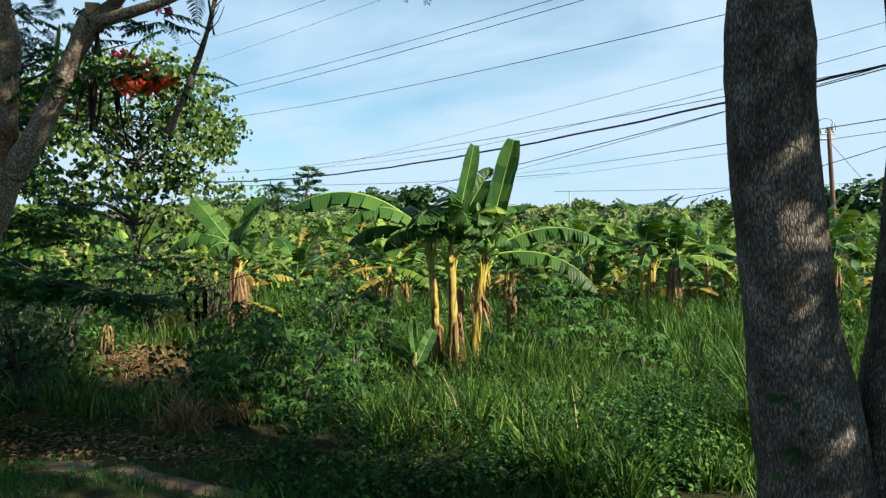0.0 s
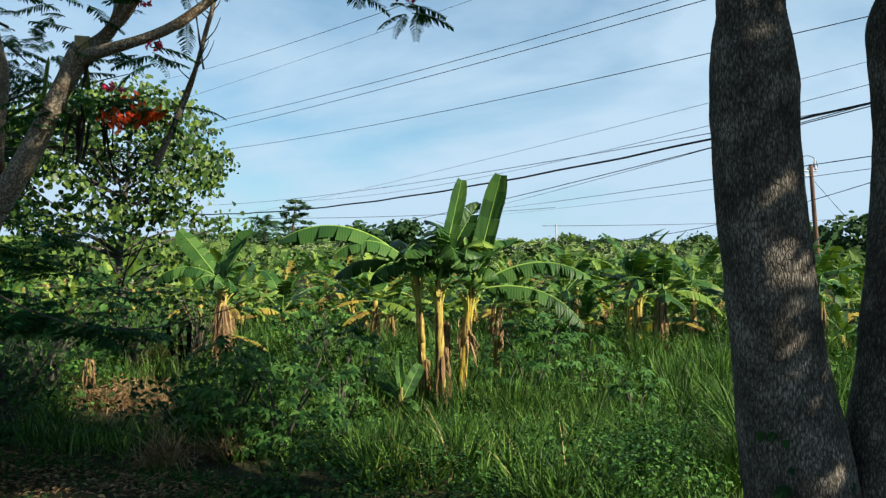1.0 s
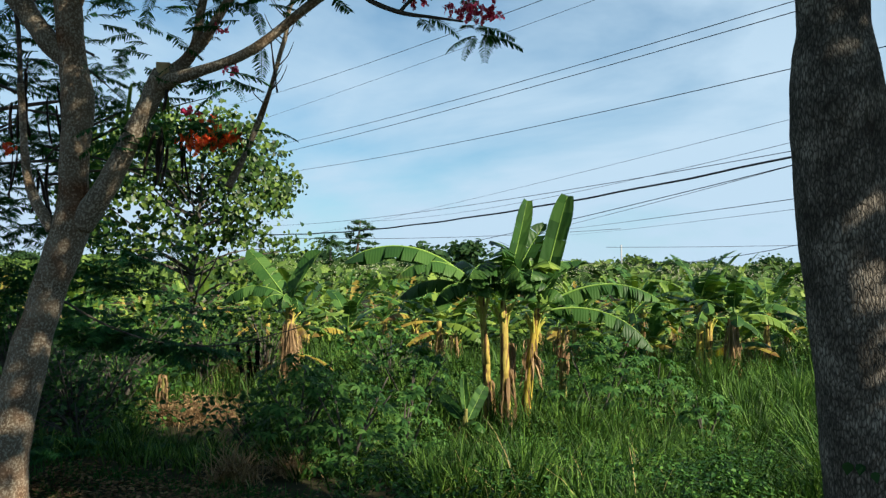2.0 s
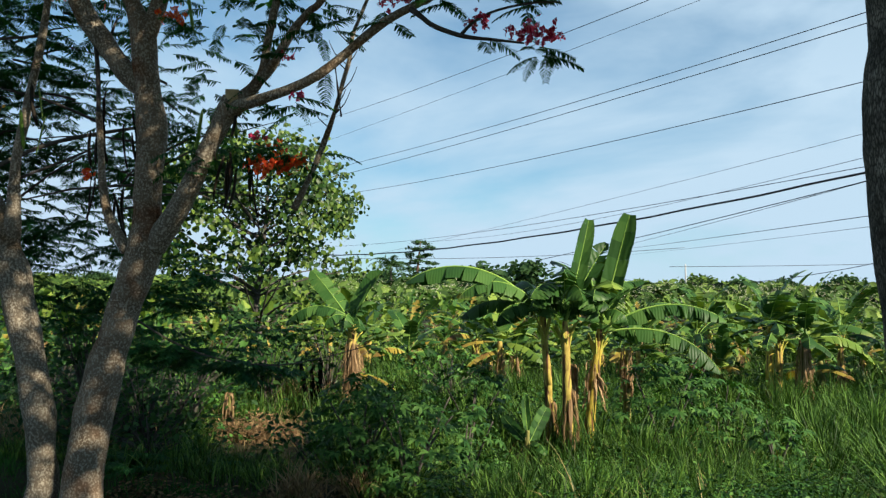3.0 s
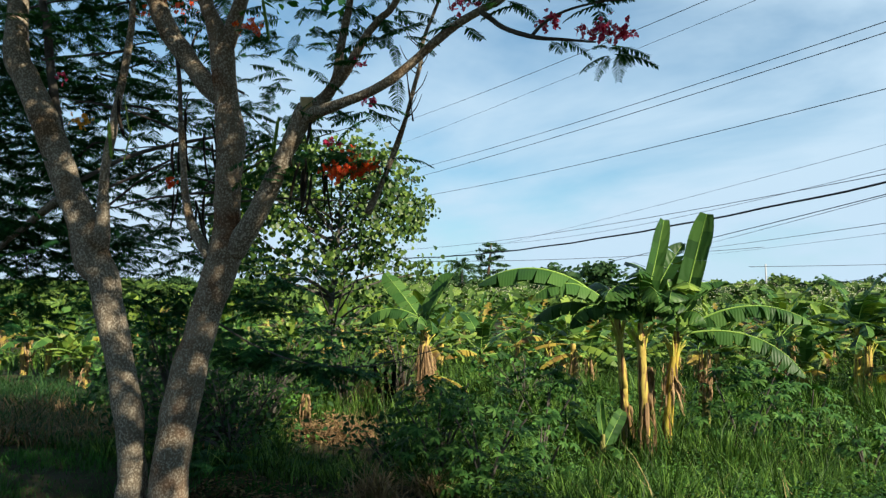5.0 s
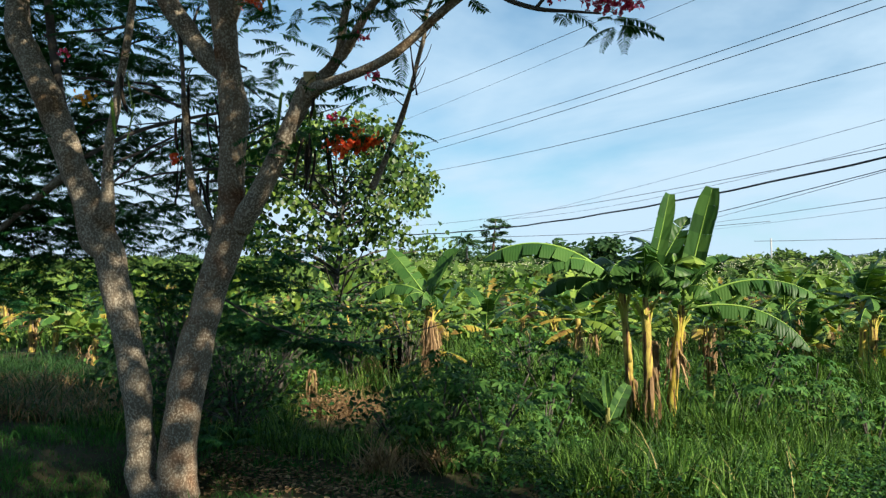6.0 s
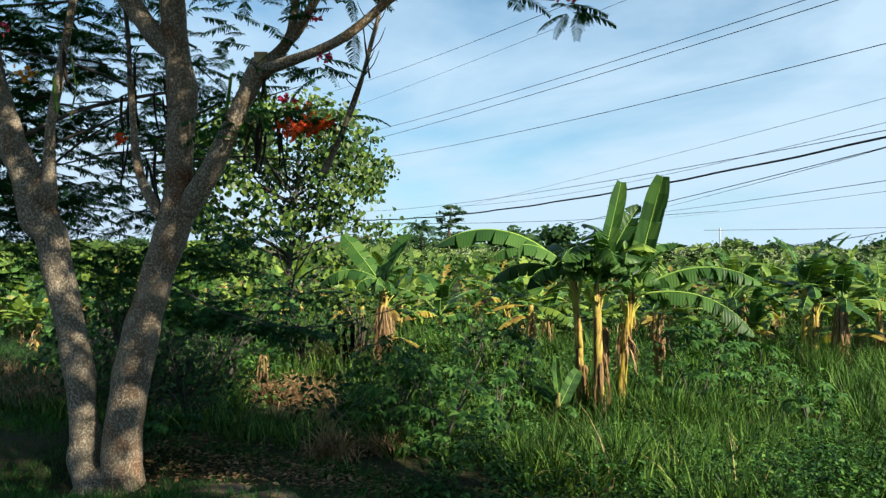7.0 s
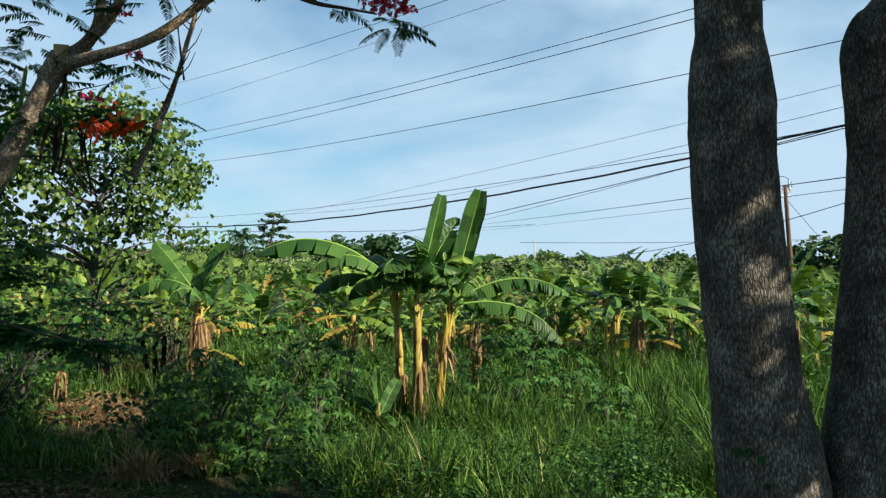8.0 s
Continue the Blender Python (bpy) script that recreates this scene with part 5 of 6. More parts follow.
def dead_branch():
    """A broken, leafless branch caught in the tree and hanging down."""
    y = 5.9
    t = thing("hanging_dead_branch", (-1.8, y, 3.05), "broken leafless grey branch hanging from the flame tree", "branch")
    back = Matrix.Translation((1.8, -y, -3.05))
    line = [(-1.47, 4.07), (-1.56, 3.85), (-1.63, 3.67), (-1.65, 3.49), (-1.7, 3.31), (-1.755, 3.1), (-1.82, 2.9), (-1.905, 2.68), (-1.98, 2.5), (-2.08, 2.3)]
    part("branch", tube("branch", [(x, y, z) for x, z in line], [0.013, 0.015, 0.016, 0.016, 0.018, 0.019, 0.021, 0.023, 0.026, 0.03], M_BARK, sides=9, rough=0.3), t, m=back)
    rr = random.Random(4)
    for k in range(12):
        a, b = line[2 + k % 4], line[3 + k % 4]
        f = rr.random()
        x, z = a[0] + (b[0] - a[0]) * f, a[1] + (b[1] - a[1]) * f
        sx = rr.choice([-1, 1])
        ln = rr.uniform(0.08, 0.22)
        part("twig", tube("twig", [(x, y, z), (x + sx * ln * 0.5, y - 0.03, z + ln * 0.45), (x + sx * ln * 0.75, y - 0.04, z + ln)], [0.006, 0.004, 0.002], M_TWIG, sides=5, steps=2), t, m=back)


dead_branch()


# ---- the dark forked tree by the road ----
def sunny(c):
    """Whether unseen leaves at c would shade spots kept sunlit; the crowns are thinned there."""
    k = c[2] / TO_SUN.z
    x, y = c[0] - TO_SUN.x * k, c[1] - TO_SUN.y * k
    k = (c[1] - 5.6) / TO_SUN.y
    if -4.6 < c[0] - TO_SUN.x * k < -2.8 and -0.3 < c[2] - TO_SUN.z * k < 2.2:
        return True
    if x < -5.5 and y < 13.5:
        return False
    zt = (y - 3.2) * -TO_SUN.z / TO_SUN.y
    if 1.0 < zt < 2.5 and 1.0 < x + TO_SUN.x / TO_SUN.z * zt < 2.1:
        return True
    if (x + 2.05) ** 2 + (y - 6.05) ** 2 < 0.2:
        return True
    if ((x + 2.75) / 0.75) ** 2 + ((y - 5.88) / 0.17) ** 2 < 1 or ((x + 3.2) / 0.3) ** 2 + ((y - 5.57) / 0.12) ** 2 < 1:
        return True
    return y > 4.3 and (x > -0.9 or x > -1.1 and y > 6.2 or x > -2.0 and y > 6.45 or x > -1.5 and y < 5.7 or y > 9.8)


def road_tree():
    Y = 3.4
    t = thing("roadside_tree", (1.75, Y, 0.0), "large roadside tree with two dark streaked trunks", "tree")
    back = Matrix.Translation((-1.75, -Y, 0.0))
    part("trunk", tube("trunk", [(1.72, Y, -0.08), (1.68, Y, 0.25), (1.64, Y, 0.55), (1.6, Y, 0.76), (1.575, Y, 0.92), (1.535, Y, 1.14), (1.501, Y, 1.38), (1.471, Y, 1.63), (1.442, Y, 1.83), (1.422, Y, 2.05), (1.408, Y, 2.23), (1.404, Y, 2.4), (1.394, Y, 2.6), (1.389, Y, 2.74), (1.38, Y, 2.95), (1.3, Y - 0.05, 3.6), (1.2, Y - 0.2, 4.6), (1.0, Y - 0.4, 6.0)],
                     [0.34, 0.27, 0.235, 0.232, 0.222, 0.2, 0.192, 0.192, 0.189, 0.188, 0.184, 0.188, 0.166, 0.144, 0.142, 0.14, 0.12, 0.05], M_BARK_DARK, 36, 0.045, 3, 7), t, m=back)
    part("trunk", tube("trunk", [(1.934, Y + 0.02, -0.08), (2.004, Y + 0.02, 0.3), (2.064, Y + 0.02, 0.85), (2.099, Y + 0.02, 1.14), (2.119, Y + 0.02, 1.39), (2.134, Y + 0.02, 1.64), (2.149, Y + 0.02, 1.9), (2.154, Y + 0.02, 2.15), (2.144, Y + 0.02, 2.4), (2.134, Y + 0.02, 2.58), (2.134, Y + 0.02, 2.7), (2.164, Y + 0.02, 2.77), (2.264, Y + 0.04, 2.9), (2.78, Y + 0.1, 3.4), (3.0, Y + 0.2, 4.6), (3.3, Y + 0.3, 5.8)],
                     [0.32, 0.26, 0.215, 0.208, 0.204, 0.196, 0.19, 0.186, 0.184, 0.188, 0.194, 0.19, 0.15, 0.14, 0.1, 0.04], M_BARK_DARK, 36, 0.055, 4, 7), t, m=back)
    rr = random.Random(12)
    for k in range(7):
        z = rr.uniform(3.6, 4.8)
        a = rr.uniform(0, 6.28)
        p = Vector((1.35 if k % 2 else 2.5, Y, z))
        d = Vector((math.cos(a), math.sin(a), 0.6))
        part("limb", tube("limb", [p, p + d * 0.8, p + d * 1.7 + Vector((0, 0, 0.3))], [0.07, 0.05, 0.015], M_BARK_DARK, 8, 0.1, k, 3), t, m=back)
    g = np.random.default_rng(6)
    pts = []
    # crown above the view, added for its shade and kept off sunlit spots
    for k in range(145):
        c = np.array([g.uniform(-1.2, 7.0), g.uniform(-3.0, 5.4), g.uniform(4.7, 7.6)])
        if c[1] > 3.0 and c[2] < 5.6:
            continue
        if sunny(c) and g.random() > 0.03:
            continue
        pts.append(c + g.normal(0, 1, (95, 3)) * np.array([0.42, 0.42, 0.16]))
    # unseen lower sprays added sunwards to dapple the trunks, with a sunlit gap
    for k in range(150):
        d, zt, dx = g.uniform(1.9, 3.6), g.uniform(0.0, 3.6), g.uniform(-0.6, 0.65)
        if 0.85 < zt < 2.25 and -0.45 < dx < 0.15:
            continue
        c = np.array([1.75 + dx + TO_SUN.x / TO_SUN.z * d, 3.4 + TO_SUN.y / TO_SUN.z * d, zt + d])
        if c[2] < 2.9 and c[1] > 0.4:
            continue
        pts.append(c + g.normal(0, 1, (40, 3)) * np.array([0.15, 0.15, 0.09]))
    # unseen clumps added where their shadows fall on bank, verge and slope beyond
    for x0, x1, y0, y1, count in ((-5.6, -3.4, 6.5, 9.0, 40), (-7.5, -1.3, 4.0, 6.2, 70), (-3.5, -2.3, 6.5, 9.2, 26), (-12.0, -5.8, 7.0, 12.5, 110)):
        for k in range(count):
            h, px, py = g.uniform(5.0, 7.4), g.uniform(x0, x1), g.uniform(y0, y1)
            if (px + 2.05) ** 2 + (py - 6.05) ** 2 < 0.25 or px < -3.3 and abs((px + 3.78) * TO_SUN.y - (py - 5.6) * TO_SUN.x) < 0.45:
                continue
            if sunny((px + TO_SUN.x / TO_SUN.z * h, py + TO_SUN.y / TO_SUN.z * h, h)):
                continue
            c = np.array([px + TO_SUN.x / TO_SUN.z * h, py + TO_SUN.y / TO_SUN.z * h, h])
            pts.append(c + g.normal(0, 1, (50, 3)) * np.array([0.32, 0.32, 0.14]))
    # unseen thin, even veil of leaves, added to dim sun on flame tree's trunk
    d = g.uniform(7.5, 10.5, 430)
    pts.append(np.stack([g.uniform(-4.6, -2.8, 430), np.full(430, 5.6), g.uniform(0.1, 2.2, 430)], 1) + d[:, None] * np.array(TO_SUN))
    # a creeper at the foot
    for k in range(46):
        a = rr.uniform(-2.5, -0.2)
        z = rr.uniform(0.5, 0.98) if k < 28 else rr.uniform(0.35, 0.75)
        x = 1.5 + 0.17 * math.cos(a) if k < 28 else 1.68 + 0.1 * math.cos(a)
        s = rr.uniform(0.45, 0.95)
        v = [(-0.012, 0, 0), (0, 0.026, 0.006), (0.022, 0.03, 0.006), (0.065, 0, -0.016), (0.022, -0.03, 0.006), (0, -0.026, 0.006)]
        part("creeper_leaf", mesh_from("creeper_leaf", [(x_ * s, y_ * s, z_ * s) for x_, y_, z_ in v], [(0, 3, 2, 1), (0, 5, 4, 3)], M_THICKET), t, "dark green creeper leaf on the bark", m=back @ pose(x, Y + 0.225 * math.sin(a), z, rr.uniform(-30, 30), rr.uniform(30, 80), math.degrees(a)))
    C = np.concatenate(pts)
    part("canopy", leaf_cloud("canopy", C + np.array([-1.75, -Y, 0]), np.tile([0, 0, 1.0], (len(C), 1)), 0.1, M_FROND, 61), t, "unseen leafy canopy added to cast shade", kind="stuff")


road_tree()


def shade_tree():
    """An unseen broad tree, added this side of the road to shade the verge."""
    t = thing("shade_tree", (-0.6, -5.2, 0.0), "unseen broad tree added behind the verge to cast shade", "tree")
    part("trunk", tube("trunk", [(0, 0, -0.1), (0.05, 0, 1.5), (0, 0.1, 3.2), (0.2, 0.1, 6.5)], [0.36, 0.28, 0.26, 0.08], M_BARK_DARK, 16, 0.08, 8, 4), t)
    rr = random.Random(19)
    for k in range(7):
        a = k * 0.9
        part("limb", tube("limb", [(0, 0.05, 3.0 + 0.2 * k), (math.cos(a) * 1.2, math.sin(a) * 0.8, 4.2 + 0.3 * k), (math.cos(a) * 2.6, math.sin(a) * 1.7, 5.2 + 0.5 * k)], [0.12, 0.08, 0.02], M_BARK_DARK, 8, 0.08, k, 3), t)
    g = np.random.default_rng(66)
    pts = []
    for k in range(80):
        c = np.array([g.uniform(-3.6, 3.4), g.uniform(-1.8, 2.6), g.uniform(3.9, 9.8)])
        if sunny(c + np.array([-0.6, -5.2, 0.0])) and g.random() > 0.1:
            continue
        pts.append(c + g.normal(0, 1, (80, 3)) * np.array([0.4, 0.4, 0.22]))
    C = np.concatenate(pts)
    part("canopy", leaf_cloud("canopy", C, np.tile([0, 0, 1.0], (len(C), 1)), 0.16, M_THICKET, 67), t, "unseen leafy canopy added to cast shade", kind="stuff")


shade_tree()


# ---- the round-leaved tree behind the flame tree ----
def round_leaves(name, centre, normal, size, material, seed):
    """Broad rounded leaves, each folded a little along its rib and hanging from its stalk."""
    g = np.random.default_rng(seed)
    n = len(centre)
    nv = normal + g.normal(0, 0.42, (n, 3))
    nv /= np.linalg.norm(nv, axis=1)[:, None]
    down = np.tile([0.0, 0.0, -1.0], (n, 1)) + g.normal(0, 0.45, (n, 3))
    u = down - nv * (down * nv).sum(1)[:, None]
    u /= np.linalg.norm(u, axis=1)[:, None]
    v = np.cross(nv, u)
    s = (size * g.uniform(0.55, 1.25, n))[:, None]
    outline = [(-0.46, 0.0, 0.0), (-0.42, 0.24, 0.08), (-0.14, 0.46, 0.15), (0.24, 0.36, 0.1), (0.58, 0.0, -0.1), (0.24, -0.36, 0.1), (-0.14, -0.46, 0.15), (-0.42, -0.24, 0.08)]
    V = np.stack([centre + u * s * a + v * s * b + nv * s * c for a, b, c in outline], 1).reshape(-1, 3)
    b = (np.arange(n) * 8)[:, None]
    F = np.concatenate([b + np.array([0, 1, 2, 3]), b + np.array([0, 3, 4, 5]), b + np.array([0, 5, 6, 7])])
    return mesh_arrays(name, V, F, material)


def round_leaf_tree():
    cx, cy = -5.55, 14.0

    def outline(x):
        return float(np.interp(x, [0.5, 1.5, 1.6, 2.0, 2.35, 2.55], [5.15, 4.5, 3.85, 3.5, 3.0, 2.5]))

    t = thing("round_leaved_tree", (cx, cy, FIELD), "bushy tree with broad round bright green leaves", "tree")
    rr = random.Random(21)
    part("trunk", tube("trunk", [(0, 0, -0.05), (0.1, 0, 0.9), (0.0, 0, 1.8), (0.1, 0, 2.8), (0.2, 0, 4.5)], [0.08, 0.065, 0.055, 0.04, 0.015], M_TWIG, 10, 0.1, 5, 4), t)
    g = np.random.default_rng(23)
    cl = []
    for k in range(34):
        a = k * 2.4 + rr.uniform(-0.4, 0.4)
        z0 = rr.uniform(1.3, 3.6)
        r = rr.uniform(1.3, 2.1) * (1 if z0 < 2.5 else 0.66)
        e = Vector((math.cos(a) * r * 1.08, math.sin(a) * r * 0.85, z0 + rr.uniform(0.3, 1.05)))
        mid = Vector((e.x * 0.5, e.y * 0.5, z0 + 0.35))
        part("limb", tube("limb", [(0.06, 0, z0), tuple(mid), tuple(e)], [0.026, 0.016, 0.005], M_TWIG, 6, 0.05, k, 3), t)
        for j in range(7):
            f = rr.uniform(0.35, 1.1)
            c = mid.lerp(e, (f - 0.35) / 0.65)
            c = np.array(c) + g.normal(0, 1, 3) * np.array([0.3, 0.3, 0.26])
            if c[2] < 2.4 and g.random() < 0.82 or c[2] > outline(c[0]):
                continue
            cl.append((c, int(g.uniform(10, 22)), 0.1))
    # the outer leaves, which make the lumpy outline
    for k in range(165):
        a, zz = g.uniform(0, 2 * np.pi), g.uniform(-0.15, 1.0) if k % 6 else g.uniform(-0.65, -0.1)
        w = np.sqrt(max(0, 1 - zz * zz))
        q = g.uniform(0.86, 1.04)
        c = np.array([np.cos(a) * 2.42 * w * q, np.sin(a) * 1.7 * w * q, 3.5 + zz * 1.5 * q])
        if c[2] > outline(c[0]):
            continue
        cl.append((c, int(g.uniform(26, 52)), 0.125))
    C = np.concatenate([c + g.normal(0, 1, (n, 3)) * np.array([d, d, d * 1.1]) for c, n, d in cl])
    out = C - np.array([0, 0, 3.2])
    out /= np.linalg.norm(out, axis=1)[:, None] + 1e-6
    part("crown", round_leaves("crown", C, out * 0.35 + np.array([0.35, -0.55, 0.25]), 0.092, M_BROAD, 24), t, "crown of broad round leaves with gaps", kind="stuff")


round_leaf_tree()


# ---- shrubs, stumps and litter under the trees ----
def shrub(x, y, h, spread, leaves, size, material, seed, label, twigs=26):
    rr = random.Random(seed)
    t = thing("shrub", (x, y, gz(x, y)), label, "shrub", "undergrowth shrubs")
    lists = []
    for k in range(twigs):
        a, r = rr.uniform(0, 6.283), spread * rr.uniform(0.4, 1.0)
        z = h * rr.uniform(0.5, 1.0)
        lists.append(tube_lists([(0, 0, -0.03), (math.cos(a) * r * 0.3, math.sin(a) * r * 0.3, z * 0.55), (math.cos(a) * r, math.sin(a) * r, z)], [0.014, 0.01, 0.003], sides=5, steps=3))
    v, f = joined(lists)
    part("branchwork", mesh_from("branchwork", v, f, M_TWIG), t, kind="stuff")
    g = np.random.default_rng(seed)
    k = 34
    cl = []
    for _ in range(k):
        a, r = g.uniform(0, 6.283), spread * g.uniform(0.2, 1.0) ** 0.7
        cl.append(np.array([np.cos(a) * r, np.sin(a) * r, h * g.uniform(0.2, 1.0)]) + g.normal(0, 1, (leaves // k, 3)) * np.array([0.16, 0.16, 0.1]))
    C = np.concatenate(cl)
    C[:, 2] = np.maximum(C[:, 2], 0.03)
    part("foliage", leaf_cloud("foliage", C, np.tile([0.1, -0.4, 0.8], (len(C), 1)), size, material, seed + 1), t, kind="stuff")


SHRUBS = [(-4.6, 8.8, 1.25, 0.8, 620, 0.06, M_THICKET), (-4.6, 8.3, 1.3, 0.5, 620, 0.06, M_THICKET), (-5.5, 8.9, 1.35, 0.9, 760, 0.065, M_THICKET), (-5.2, 8.2, 2.0, 0.55, 1000, 0.06, M_THICKET),
          (-5.2, 10.6, 1.7, 0.9, 700, 0.075, M_WEED), (-6.4, 9.9, 1.3, 0.9, 700, 0.07, M_THICKET), (-6.8, 12.0, 1.7, 1.1, 800, 0.085, M_WEED), (-4.7, 12.6, 1.7, 0.9, 700, 0.085, M_WEED), (-8.8, 12.8, 1.3, 1.2, 800, 0.08, M_WEED),
          (-4.1, 7.5, 0.5, 0.45, 260, 0.055, M_THICKET), (-2.6, 8.2, 0.75, 0.5, 460, 0.055, M_THICKET), (-4.9, 7.7, 0.6, 0.7, 380, 0.06, M_THICKET), (-1.8, 13.4, 1.1, 0.8, 520, 0.075, M_WEED), (-3.9, 13.2, 1.6, 0.8, 500, 0.08, M_BROAD)]
for k, (x, y, h, s, n, size, mat) in enumerate(SHRUBS):
    shrub(x, y, h, s, int(n * 0.62), size, M_THICKET if mat is M_WEED and k % 2 else mat, 400 + k, "scrubby green shrub with thin dark branches under the trees")


def charred_stumps():
    for k, (x, y, h, lx) in enumerate(((-3.98, 12.5, 0.9, -0.2), (-3.92, 12.55, 0.85, -0.1), (-3.9, 12.6, 0.96, 0.04), (-4.78, 12.4, 0.75, -0.02))):
        z = gz(x, y)
        alone("charred_stump", tube("charred_stump", [(x, y, z - 0.05), (x + lx * 0.5, y, z + h * 0.5), (x + lx, y, z + h)], [0.05, 0.045, 0.03], M_CHAR, 9, 0.25, k, 4), "burnt black stump standing in the scrub", "stump", "charred stumps")


charred_stumps()


def dry_clump(name, x, y, h, w, n, seed, label):
    g = np.random.default_rng(seed)
    px, py = x + g.normal(0, w, n), y + g.normal(0, w * 0.7, n)
    alone(name, blades(name, px, py, h, 0.008, 1.5, M_DRY, seed, segs=4, upright=0.5), label, "dead grass", kind="stuff")


dry_clump("dry_grass_clump", -2.03, 6.02, 0.27, 0.09, 420, 1, "dry straw-coloured grass clump on the bank")
dry_clump("dry_root_clump", -1.66, 6.25, 0.3, 0.07, 200, 4, "brown dry grass roots under the cassava")
dry_clump("dry_grass_heap", -4.25, 10.9, 0.5, 0.3, 1300, 2, "dead brown grass and leaves under the shrubs")
def dead_leaf_heap():
    g = np.random.default_rng(45)
    n = 600
    C = np.stack([-4.25 + g.normal(0, 0.3, n), 10.8 + g.normal(0, 0.18, n), np.abs(g.normal(0, 0.1, n))], 1)
    C[:, 2] += ground_z(C[:, 0], C[:, 1]) + 0.06 + 0.22 * np.exp(-((C[:, 0] + 4.3) / 0.4) ** 2) * g.random(n)
    alone("dead_leaf_heap", leaf_cloud("dead_leaf_heap", C, np.tile([0.2, -0.5, 0.5], (n, 1)), 0.015, M_LITTER, 46, long=4.0), "heap of dead brown leaves under the shrubs", "dead leaves", kind="stuff")


dead_leaf_heap()
dry_clump("dry_brush", -4.25, 12.9, 1.55, 0.16, 380, 3, "dry brown brushwood behind the stumps")


def small_dead_banana(x, y, h, seed):
    t = thing("dead_banana_stump", (x, y, gz(x, y)), "short withered banana stump wrapped in brown leaves", "stump", "withered banana stumps")
    part("pseudostem", banana_stem("pseudostem", h - 0.12, 0.05, (0.02, 0), M_STEM_DARK, seed), t)
    part("dead_leaf_skirt", dry_skirt(max(0.25, h - 0.55), h - 0.06, 0.055, seed, 60, 0.4), t, "hanging dry brown leaf sheaths")


small_dead_banana(-4.72, 10.9, 0.7, 5)
small_dead_banana(-4.3, 8.2, 0.4, 6)
small_dead_banana(0.9, 10.5, 1.5, 7)
small_dead_banana(0.2, 10.45, 1.25, 8)


def leaf_litter():
    g = np.random.default_rng(40)
    n = 1500
    x = g.uniform(-3.7, -1.2, n)
    mid = np.interp(x, [-6.5, -3.2, -0.9], [6.9, 5.95, 5.2])
    y = mid + g.normal(0, 0.2, n)
    C = np.stack([x, y, ground_z(x, y) + 0.022], 1)
    alone("leaf_litter", leaf_cloud("leaf_litter", C, np.tile([0, 0, 2.0], (n, 1)), 0.027, M_LITTER, 41, long=1.9), "scattered dry brown fallen leaves", "leaf litter", kind="stuff")


leaf_litter()


# ---- distance ----
def far_canopy():
    g = np.random.default_rng(50)
    n = 26000
    y = 48 + 75 * g.random(n) ** 0.8
    x = y * g.uniform(-0.95, 0.72, n)
    top = 1.35 + 0.5 * np.sin(x * 0.35 + y * 0.2) + 0.35 * np.sin(x * 0.9)
    z = ground_z(x, y) + top * g.uniform(0.45, 1.0, n)
    C = np.stack([x, y, z], 1)
    alone("far_plantation", leaf_cloud("far_plantation", C, np.tile([0.1, -0.5, 0.8], (n, 1)), 0.55, M_FAR, 51, long=2.2), "distant green banana and shrub canopy", "vegetation", kind="stuff")
    n = 8000
    y = 44 + 60 * g.random(n)
    x = y * g.uniform(-0.3, 0.5, n)
    z = ground_z(x, y) + 1.45 + 0.5 * np.sin(x * 0.35 + y * 0.2) + g.uniform(-0.2, 0.35, n)
    alone("white_plumes", leaf_cloud("white_plumes", np.stack([x, y, z], 1), np.tile([0, -1, 0.5], (n, 1)), 0.055, M_WHITE_FLOWER, 52, long=1.2), "small white flower plumes above the far field", "flowers", kind="stuff")


far_canopy()


def far_tree(x, y, h, w, seed, mat=M_FAR_DARK, trunk=True):
    t = thing("distant_tree", (x, y, gz(x, y)), "dark green tree in the distance", "tree", "distant trees")
    part("trunk", tube("trunk", [(0, 0, -0.1), (0.1, 0, h * 0.5), (0, 0, h * 0.9)], [0.2, 0.14, 0.04], M_POLE, 7, 0.1, seed, 2), t)
    g = np.random.default_rng(seed)
    cl = []
    for k in range(26):
        a, zz = g.uniform(0, 6.283), g.uniform(0.3, 1.0)
        r = w * np.sin(np.pi * min(1, 0.15 + 0.85 * (1.05 - zz))) * g.uniform(0.3, 1)
        cl.append(np.array([np.cos(a) * r, np.sin(a) * r, h * zz]) + g.normal(0, 1, (26, 3)) * np.array([0.5, 0.5, 0.28]))
    C = np.concatenate(cl)
    part("crown", leaf_cloud("crown", C, np.tile([0, -0.5, 0.8], (len(C), 1)), 0.4, mat, seed + 1), t, kind="stuff")


_f = random.Random(9)
for k in range(34):
    y = _f.uniform(105, 150)
    x = y * _f.uniform(-0.9, 0.7)
    far_tree(x, y, _f.uniform(1.6, 2.8), _f.uniform(1.6, 3.0), 500 + k, M_FAR if _f.random() < 0.4 else M_FAR_DARK)
far_tree(-5.6, 66, 3.3, 2.4, 560)
far_tree(-2.4, 70, 3.7, 2.0, 561)
far_tree(17.5, 95, 2.0, 1.6, 562, M_FAR)
far_tree(21.5, 95, 1.9, 0.5, 563)
far_tree(30, 62, 3.6, 2.6, 564)
far_tree(33, 60, 4.2, 2.6, 565)


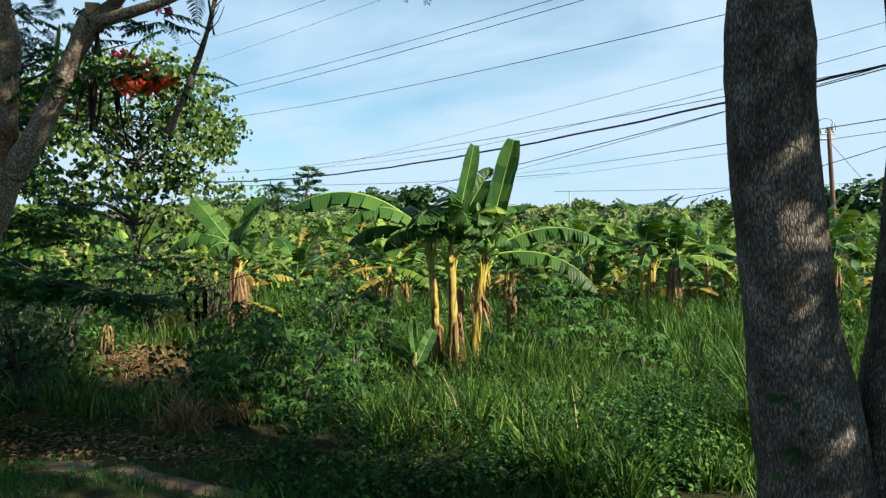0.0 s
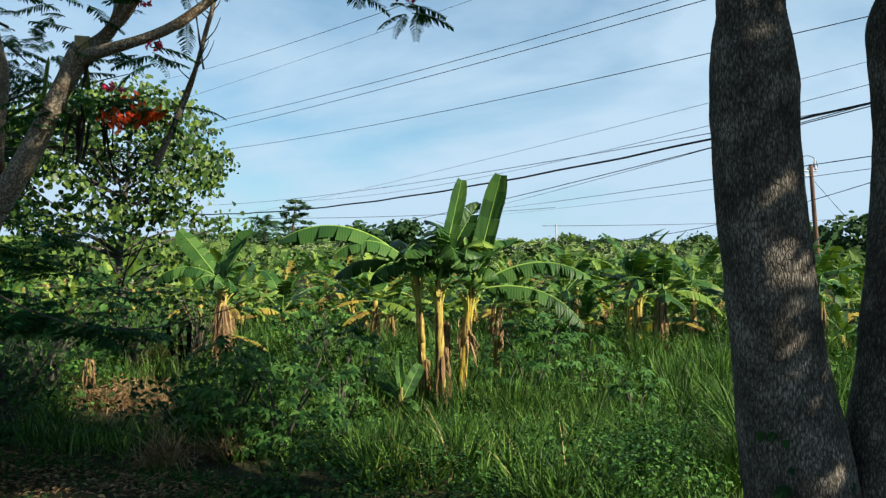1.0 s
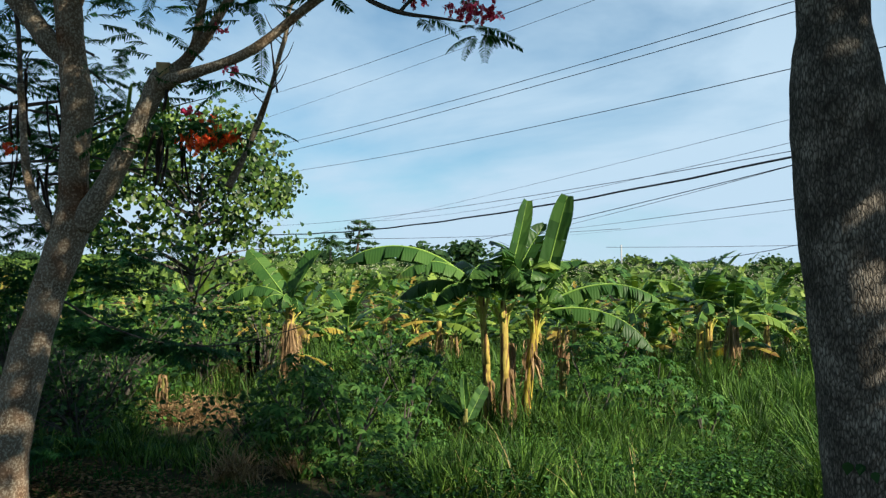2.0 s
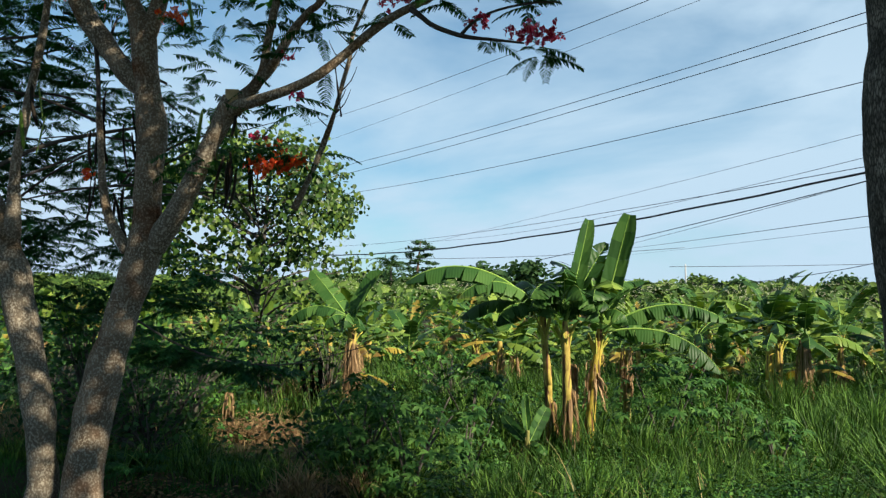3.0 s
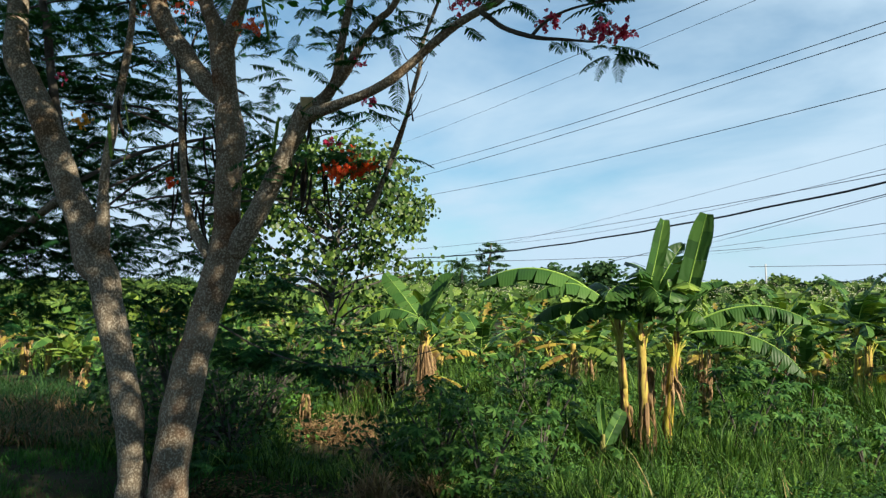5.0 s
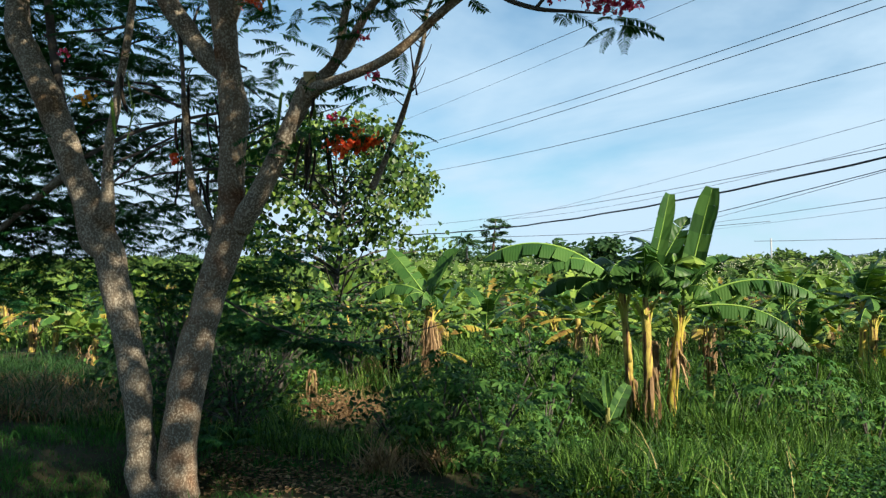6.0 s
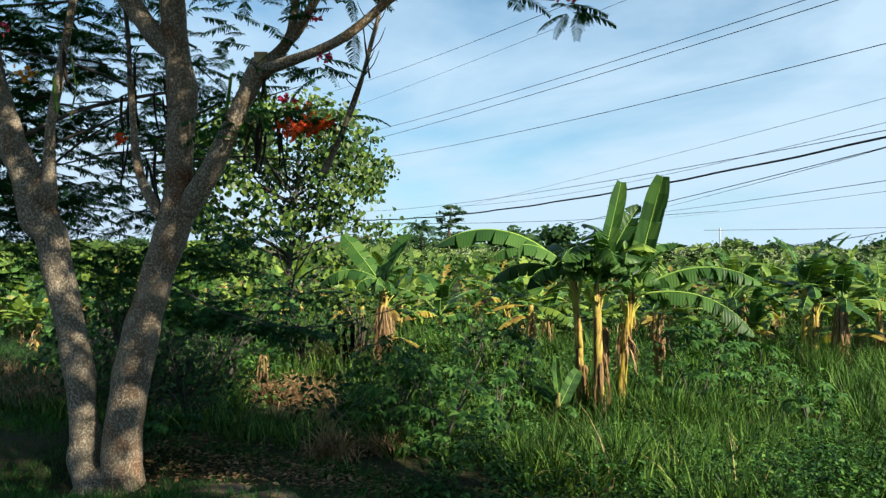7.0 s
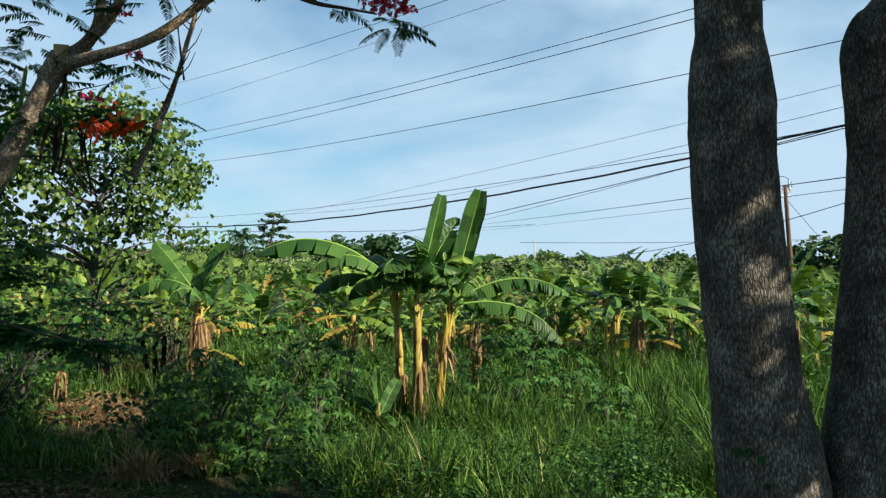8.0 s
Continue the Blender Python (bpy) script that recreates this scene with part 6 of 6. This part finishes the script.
def tiered_tree():
    """A tree of flat, separate storeys of branches."""
    t = thing("tiered_tree", (-12.4, 70, gz(-12.4, 70)), "dark tree with flat tiers of branches far off", "tree")
    part("trunk", tube("trunk", [(0, 0, -0.1), (0.1, 0, 3.0), (0.35, 0, 5.7)], [0.16, 0.12, 0.04], M_POLE, 8, 0.05, 2, 3), t)
    g = np.random.default_rng(70)
    cl = []
    for z, r in ((5.6, 0.7), (5.0, 1.3), (4.35, 1.5), (3.75, 1.7), (3.1, 2.1), (2.6, 2.3), (2.0, 2.4), (1.4, 2.3)):
        for k in range(int(5 + 5 * r)):
            a, q = g.uniform(0, 6.283), np.sqrt(g.random())
            cl.append(np.array([0.3 + np.cos(a) * r * q, np.sin(a) * r * q, z + 0.12 * (1 - q) + 0.12 * np.sin(a * 2 + z * 3)]) + g.normal(0, 1, (20, 3)) * np.array([0.2, 0.2, 0.07]))
    C = np.concatenate(cl)
    part("crown", leaf_cloud("crown", C, np.tile([0, -0.3, 0.9], (len(C), 1)), 0.2, M_FAR_DARK, 71), t, kind="stuff")


tiered_tree()


def palm():
    t = thing("coconut_palm", (-12.75, 60, gz(-12.75, 60)), "small coconut palm in the distance", "palm")
    part("trunk", tube("trunk", [(0, 0, -0.1), (0.1, 0, 1.8), (0.1, 0, 3.3)], [0.12, 0.08, 0.07], M_BARK, 8, 0.05, 1, 2), t)
    rr = random.Random(3)
    for k in range(20):
        v, f = [], []
        e0 = rr.uniform(10, 80)
        p, a = Vector((0, 0, 0)), radians(e0)
        for s in range(12):
            d = Vector((math.cos(a), 0, math.sin(a)))
            p = p + d * 0.16
            a -= radians(9)
            for sg in (-1, 1):
                o = len(v)
                ln = 0.5 * math.sin(math.pi * (0.15 + 0.8 * s / 11))
                v += [p, p + d * 0.15, p + Vector((d.x * 0.25, sg * ln, -0.35 * ln))]
                f.append((o, o + 1, o + 2))
        part("frond", mesh_from("frond", v, f, M_FAR_DARK), t, m=pose(0.1, 0, 3.3, 0, 0, k * 137.5))


palm()


# ---- poles and wires ----
def utility_pole():
    x, y = 25.15, 50.0
    z = gz(x, y)
    t = thing("utility_pole", (x, y, z), "leaning brown utility pole with crossarm and insulators", "utility pole")
    top = 7.2 - z
    part("pole", tube("pole", [(0, 0, -0.1), (-0.2, 0, 2.5), (-0.62, 0, top)], [0.17, 0.15, 0.12], M_POLE, 10, 0.03, 1, 3), t)
    for dz, w in ((-0.45, 1.3), (-0.75, 1.3)):
        arm = tube("crossarm", [(-0.6 - w, 0, top + dz), (-0.6 + w * 0.3, 0, top + dz + 0.02)], [0.06, 0.06], M_METAL, 6, 0, 0, 1)
        part("crossarm", arm, t)
    for k, dx in enumerate((-1.55, -1.1, -0.75, -0.3)):
        part("insulator", tube("insulator", [(dx, 0, top - 0.4), (dx, 0, top - 0.3), (dx, 0, top - 0.15)], [0.04, 0.08, 0.03], M_METAL, 8, 0, 0, 2), t)
    pts = [(-1.5 + 0.75 * (1 - math.cos(a)) * 0.9, 0, top - 0.2 + 0.75 * math.sin(a)) for a in np.linspace(0, math.pi, 9)]
    part("jumper_cable", tube("jumper_cable", pts, [0.02] * 9, M_WIRE, 5, 0, 0, 2), t)
    part("guy_wire", tube("guy_wire", [(-0.55, 0, top - 0.9), (1.6, -0.5, top - 3.6)], [0.018, 0.018], M_WIRE_GREY, 5, 0, 0, 2), t)
    part("fuse_holder", tube("fuse_holder", [(-0.4, 0, top - 0.2), (-0.35, 0, top + 0.35)], [0.07, 0.05], M_METAL, 7, 0, 0, 2), t)


utility_pole()
z = gz(11.4, 70)
alone("white_post", tube("white_post", [(11.4, 70, z - 0.05), (11.3, 70, 3.9)], [0.075, 0.06], M_WHITEPOLE, 8, 0, 0, 2), "slim pale post standing in the far field", "post")


def wire(a, b, r, sag, material, label, wave=0.0, reach=(-0.25, 1.35)):
    """A hanging wire from a (near, right) to b (far, left), carried on past a and b."""
    a, b = Vector(a), Vector(b)
    pts = []
    for k in range(41):
        t = reach[0] + (reach[1] - reach[0]) * k / 40
        p = a.lerp(b, t)
        p.z -= sag * 4 * t * (1 - t)
        if wave:
            p.z += wave * math.sin(k * 2.1)
        pts.append(p)
    alone("overhead_wire", tube("overhead_wire", pts, [r] * 41, material, 6, 0, 0, 2), label, "wire", "overhead wires")


wire((2.96, 24.00, 10.57), (-18.00, 60.00, 15.03), 0.012, 0.18, M_WIRE_GREY, "thin grey overhead wire")
wire((4.43, 24.00, 10.49), (-20.32, 60.00, 12.50), 0.008, 0.08, M_WIRE_GREY, "thin grey overhead wire")
wire((8.68, 24.00, 9.79), (-18.16, 60.00, 10.91), 0.014, 0.26, M_WIRE, "thin black overhead wire")
wire((8.67, 24.00, 9.46), (-17.68, 60.00, 10.31), 0.015, 0.18, M_WIRE, "thin black overhead wire")
wire((8.50, 24.00, 7.73), (-16.73, 60.00, 8.98), 0.014, 0.30, M_WIRE, "thin black overhead wire")
wire((13.28, 24.00, 7.47), (-9.83, 60.00, 5.10), 0.009, 0.14, M_WIRE_GREY, "thin grey overhead wire")
wire((8.54, 24.00, 5.26), (-13.21, 60.00, 5.09), 0.013, 0.24, M_WIRE, "thin black overhead wire")
wire((13.25, 24.00, 6.74), (-5.42, 60.00, 5.58), 0.011, 0.42, M_WIRE, "thin black overhead wire")
wire((13.35, 24.00, 6.18), (-16.18, 60.00, 4.15), 0.046, 0.76, M_WIRE, "thick black twisted overhead cable", 0.02)
wire((13.27, 24.00, 6.06), (-3.46, 60.00, 3.32), 0.020, 0.14, M_WIRE, "thin black overhead wire")
wire((8.55, 24.00, 4.79), (5.86, 60.00, 5.13), 0.012, 0.03, M_WIRE, "thin black overhead wire")
wire((8.57, 24.00, 3.83), (5.86, 60.00, 4.79), 0.012, 0.03, M_WIRE_GREY, "thin grey overhead wire")
wire((8.56, 24.00, 3.52), (7.16, 60.00, 4.44), 0.007, 0.03, M_WIRE_GREY, "thin grey overhead wire")
wire((22.35, 40.00, 5.05), (6.25, 75.00, 2.64), 0.022, 1.52, M_WIRE, "black overhead cable sagging over the field")
wire((21.90, 60.00, 3.66), (9.77, 60.00, 3.41), 0.02, 0.03, M_WIRE_GREY, "thin grey overhead wire", reach=(-1.2, 1.1))
wire((-1.07, 60.00, 4.14), (-9.31, 60.00, 3.89), 0.02, 0.03, M_WIRE_GREY, "thin grey overhead wire", reach=(-1.3, 2.0))
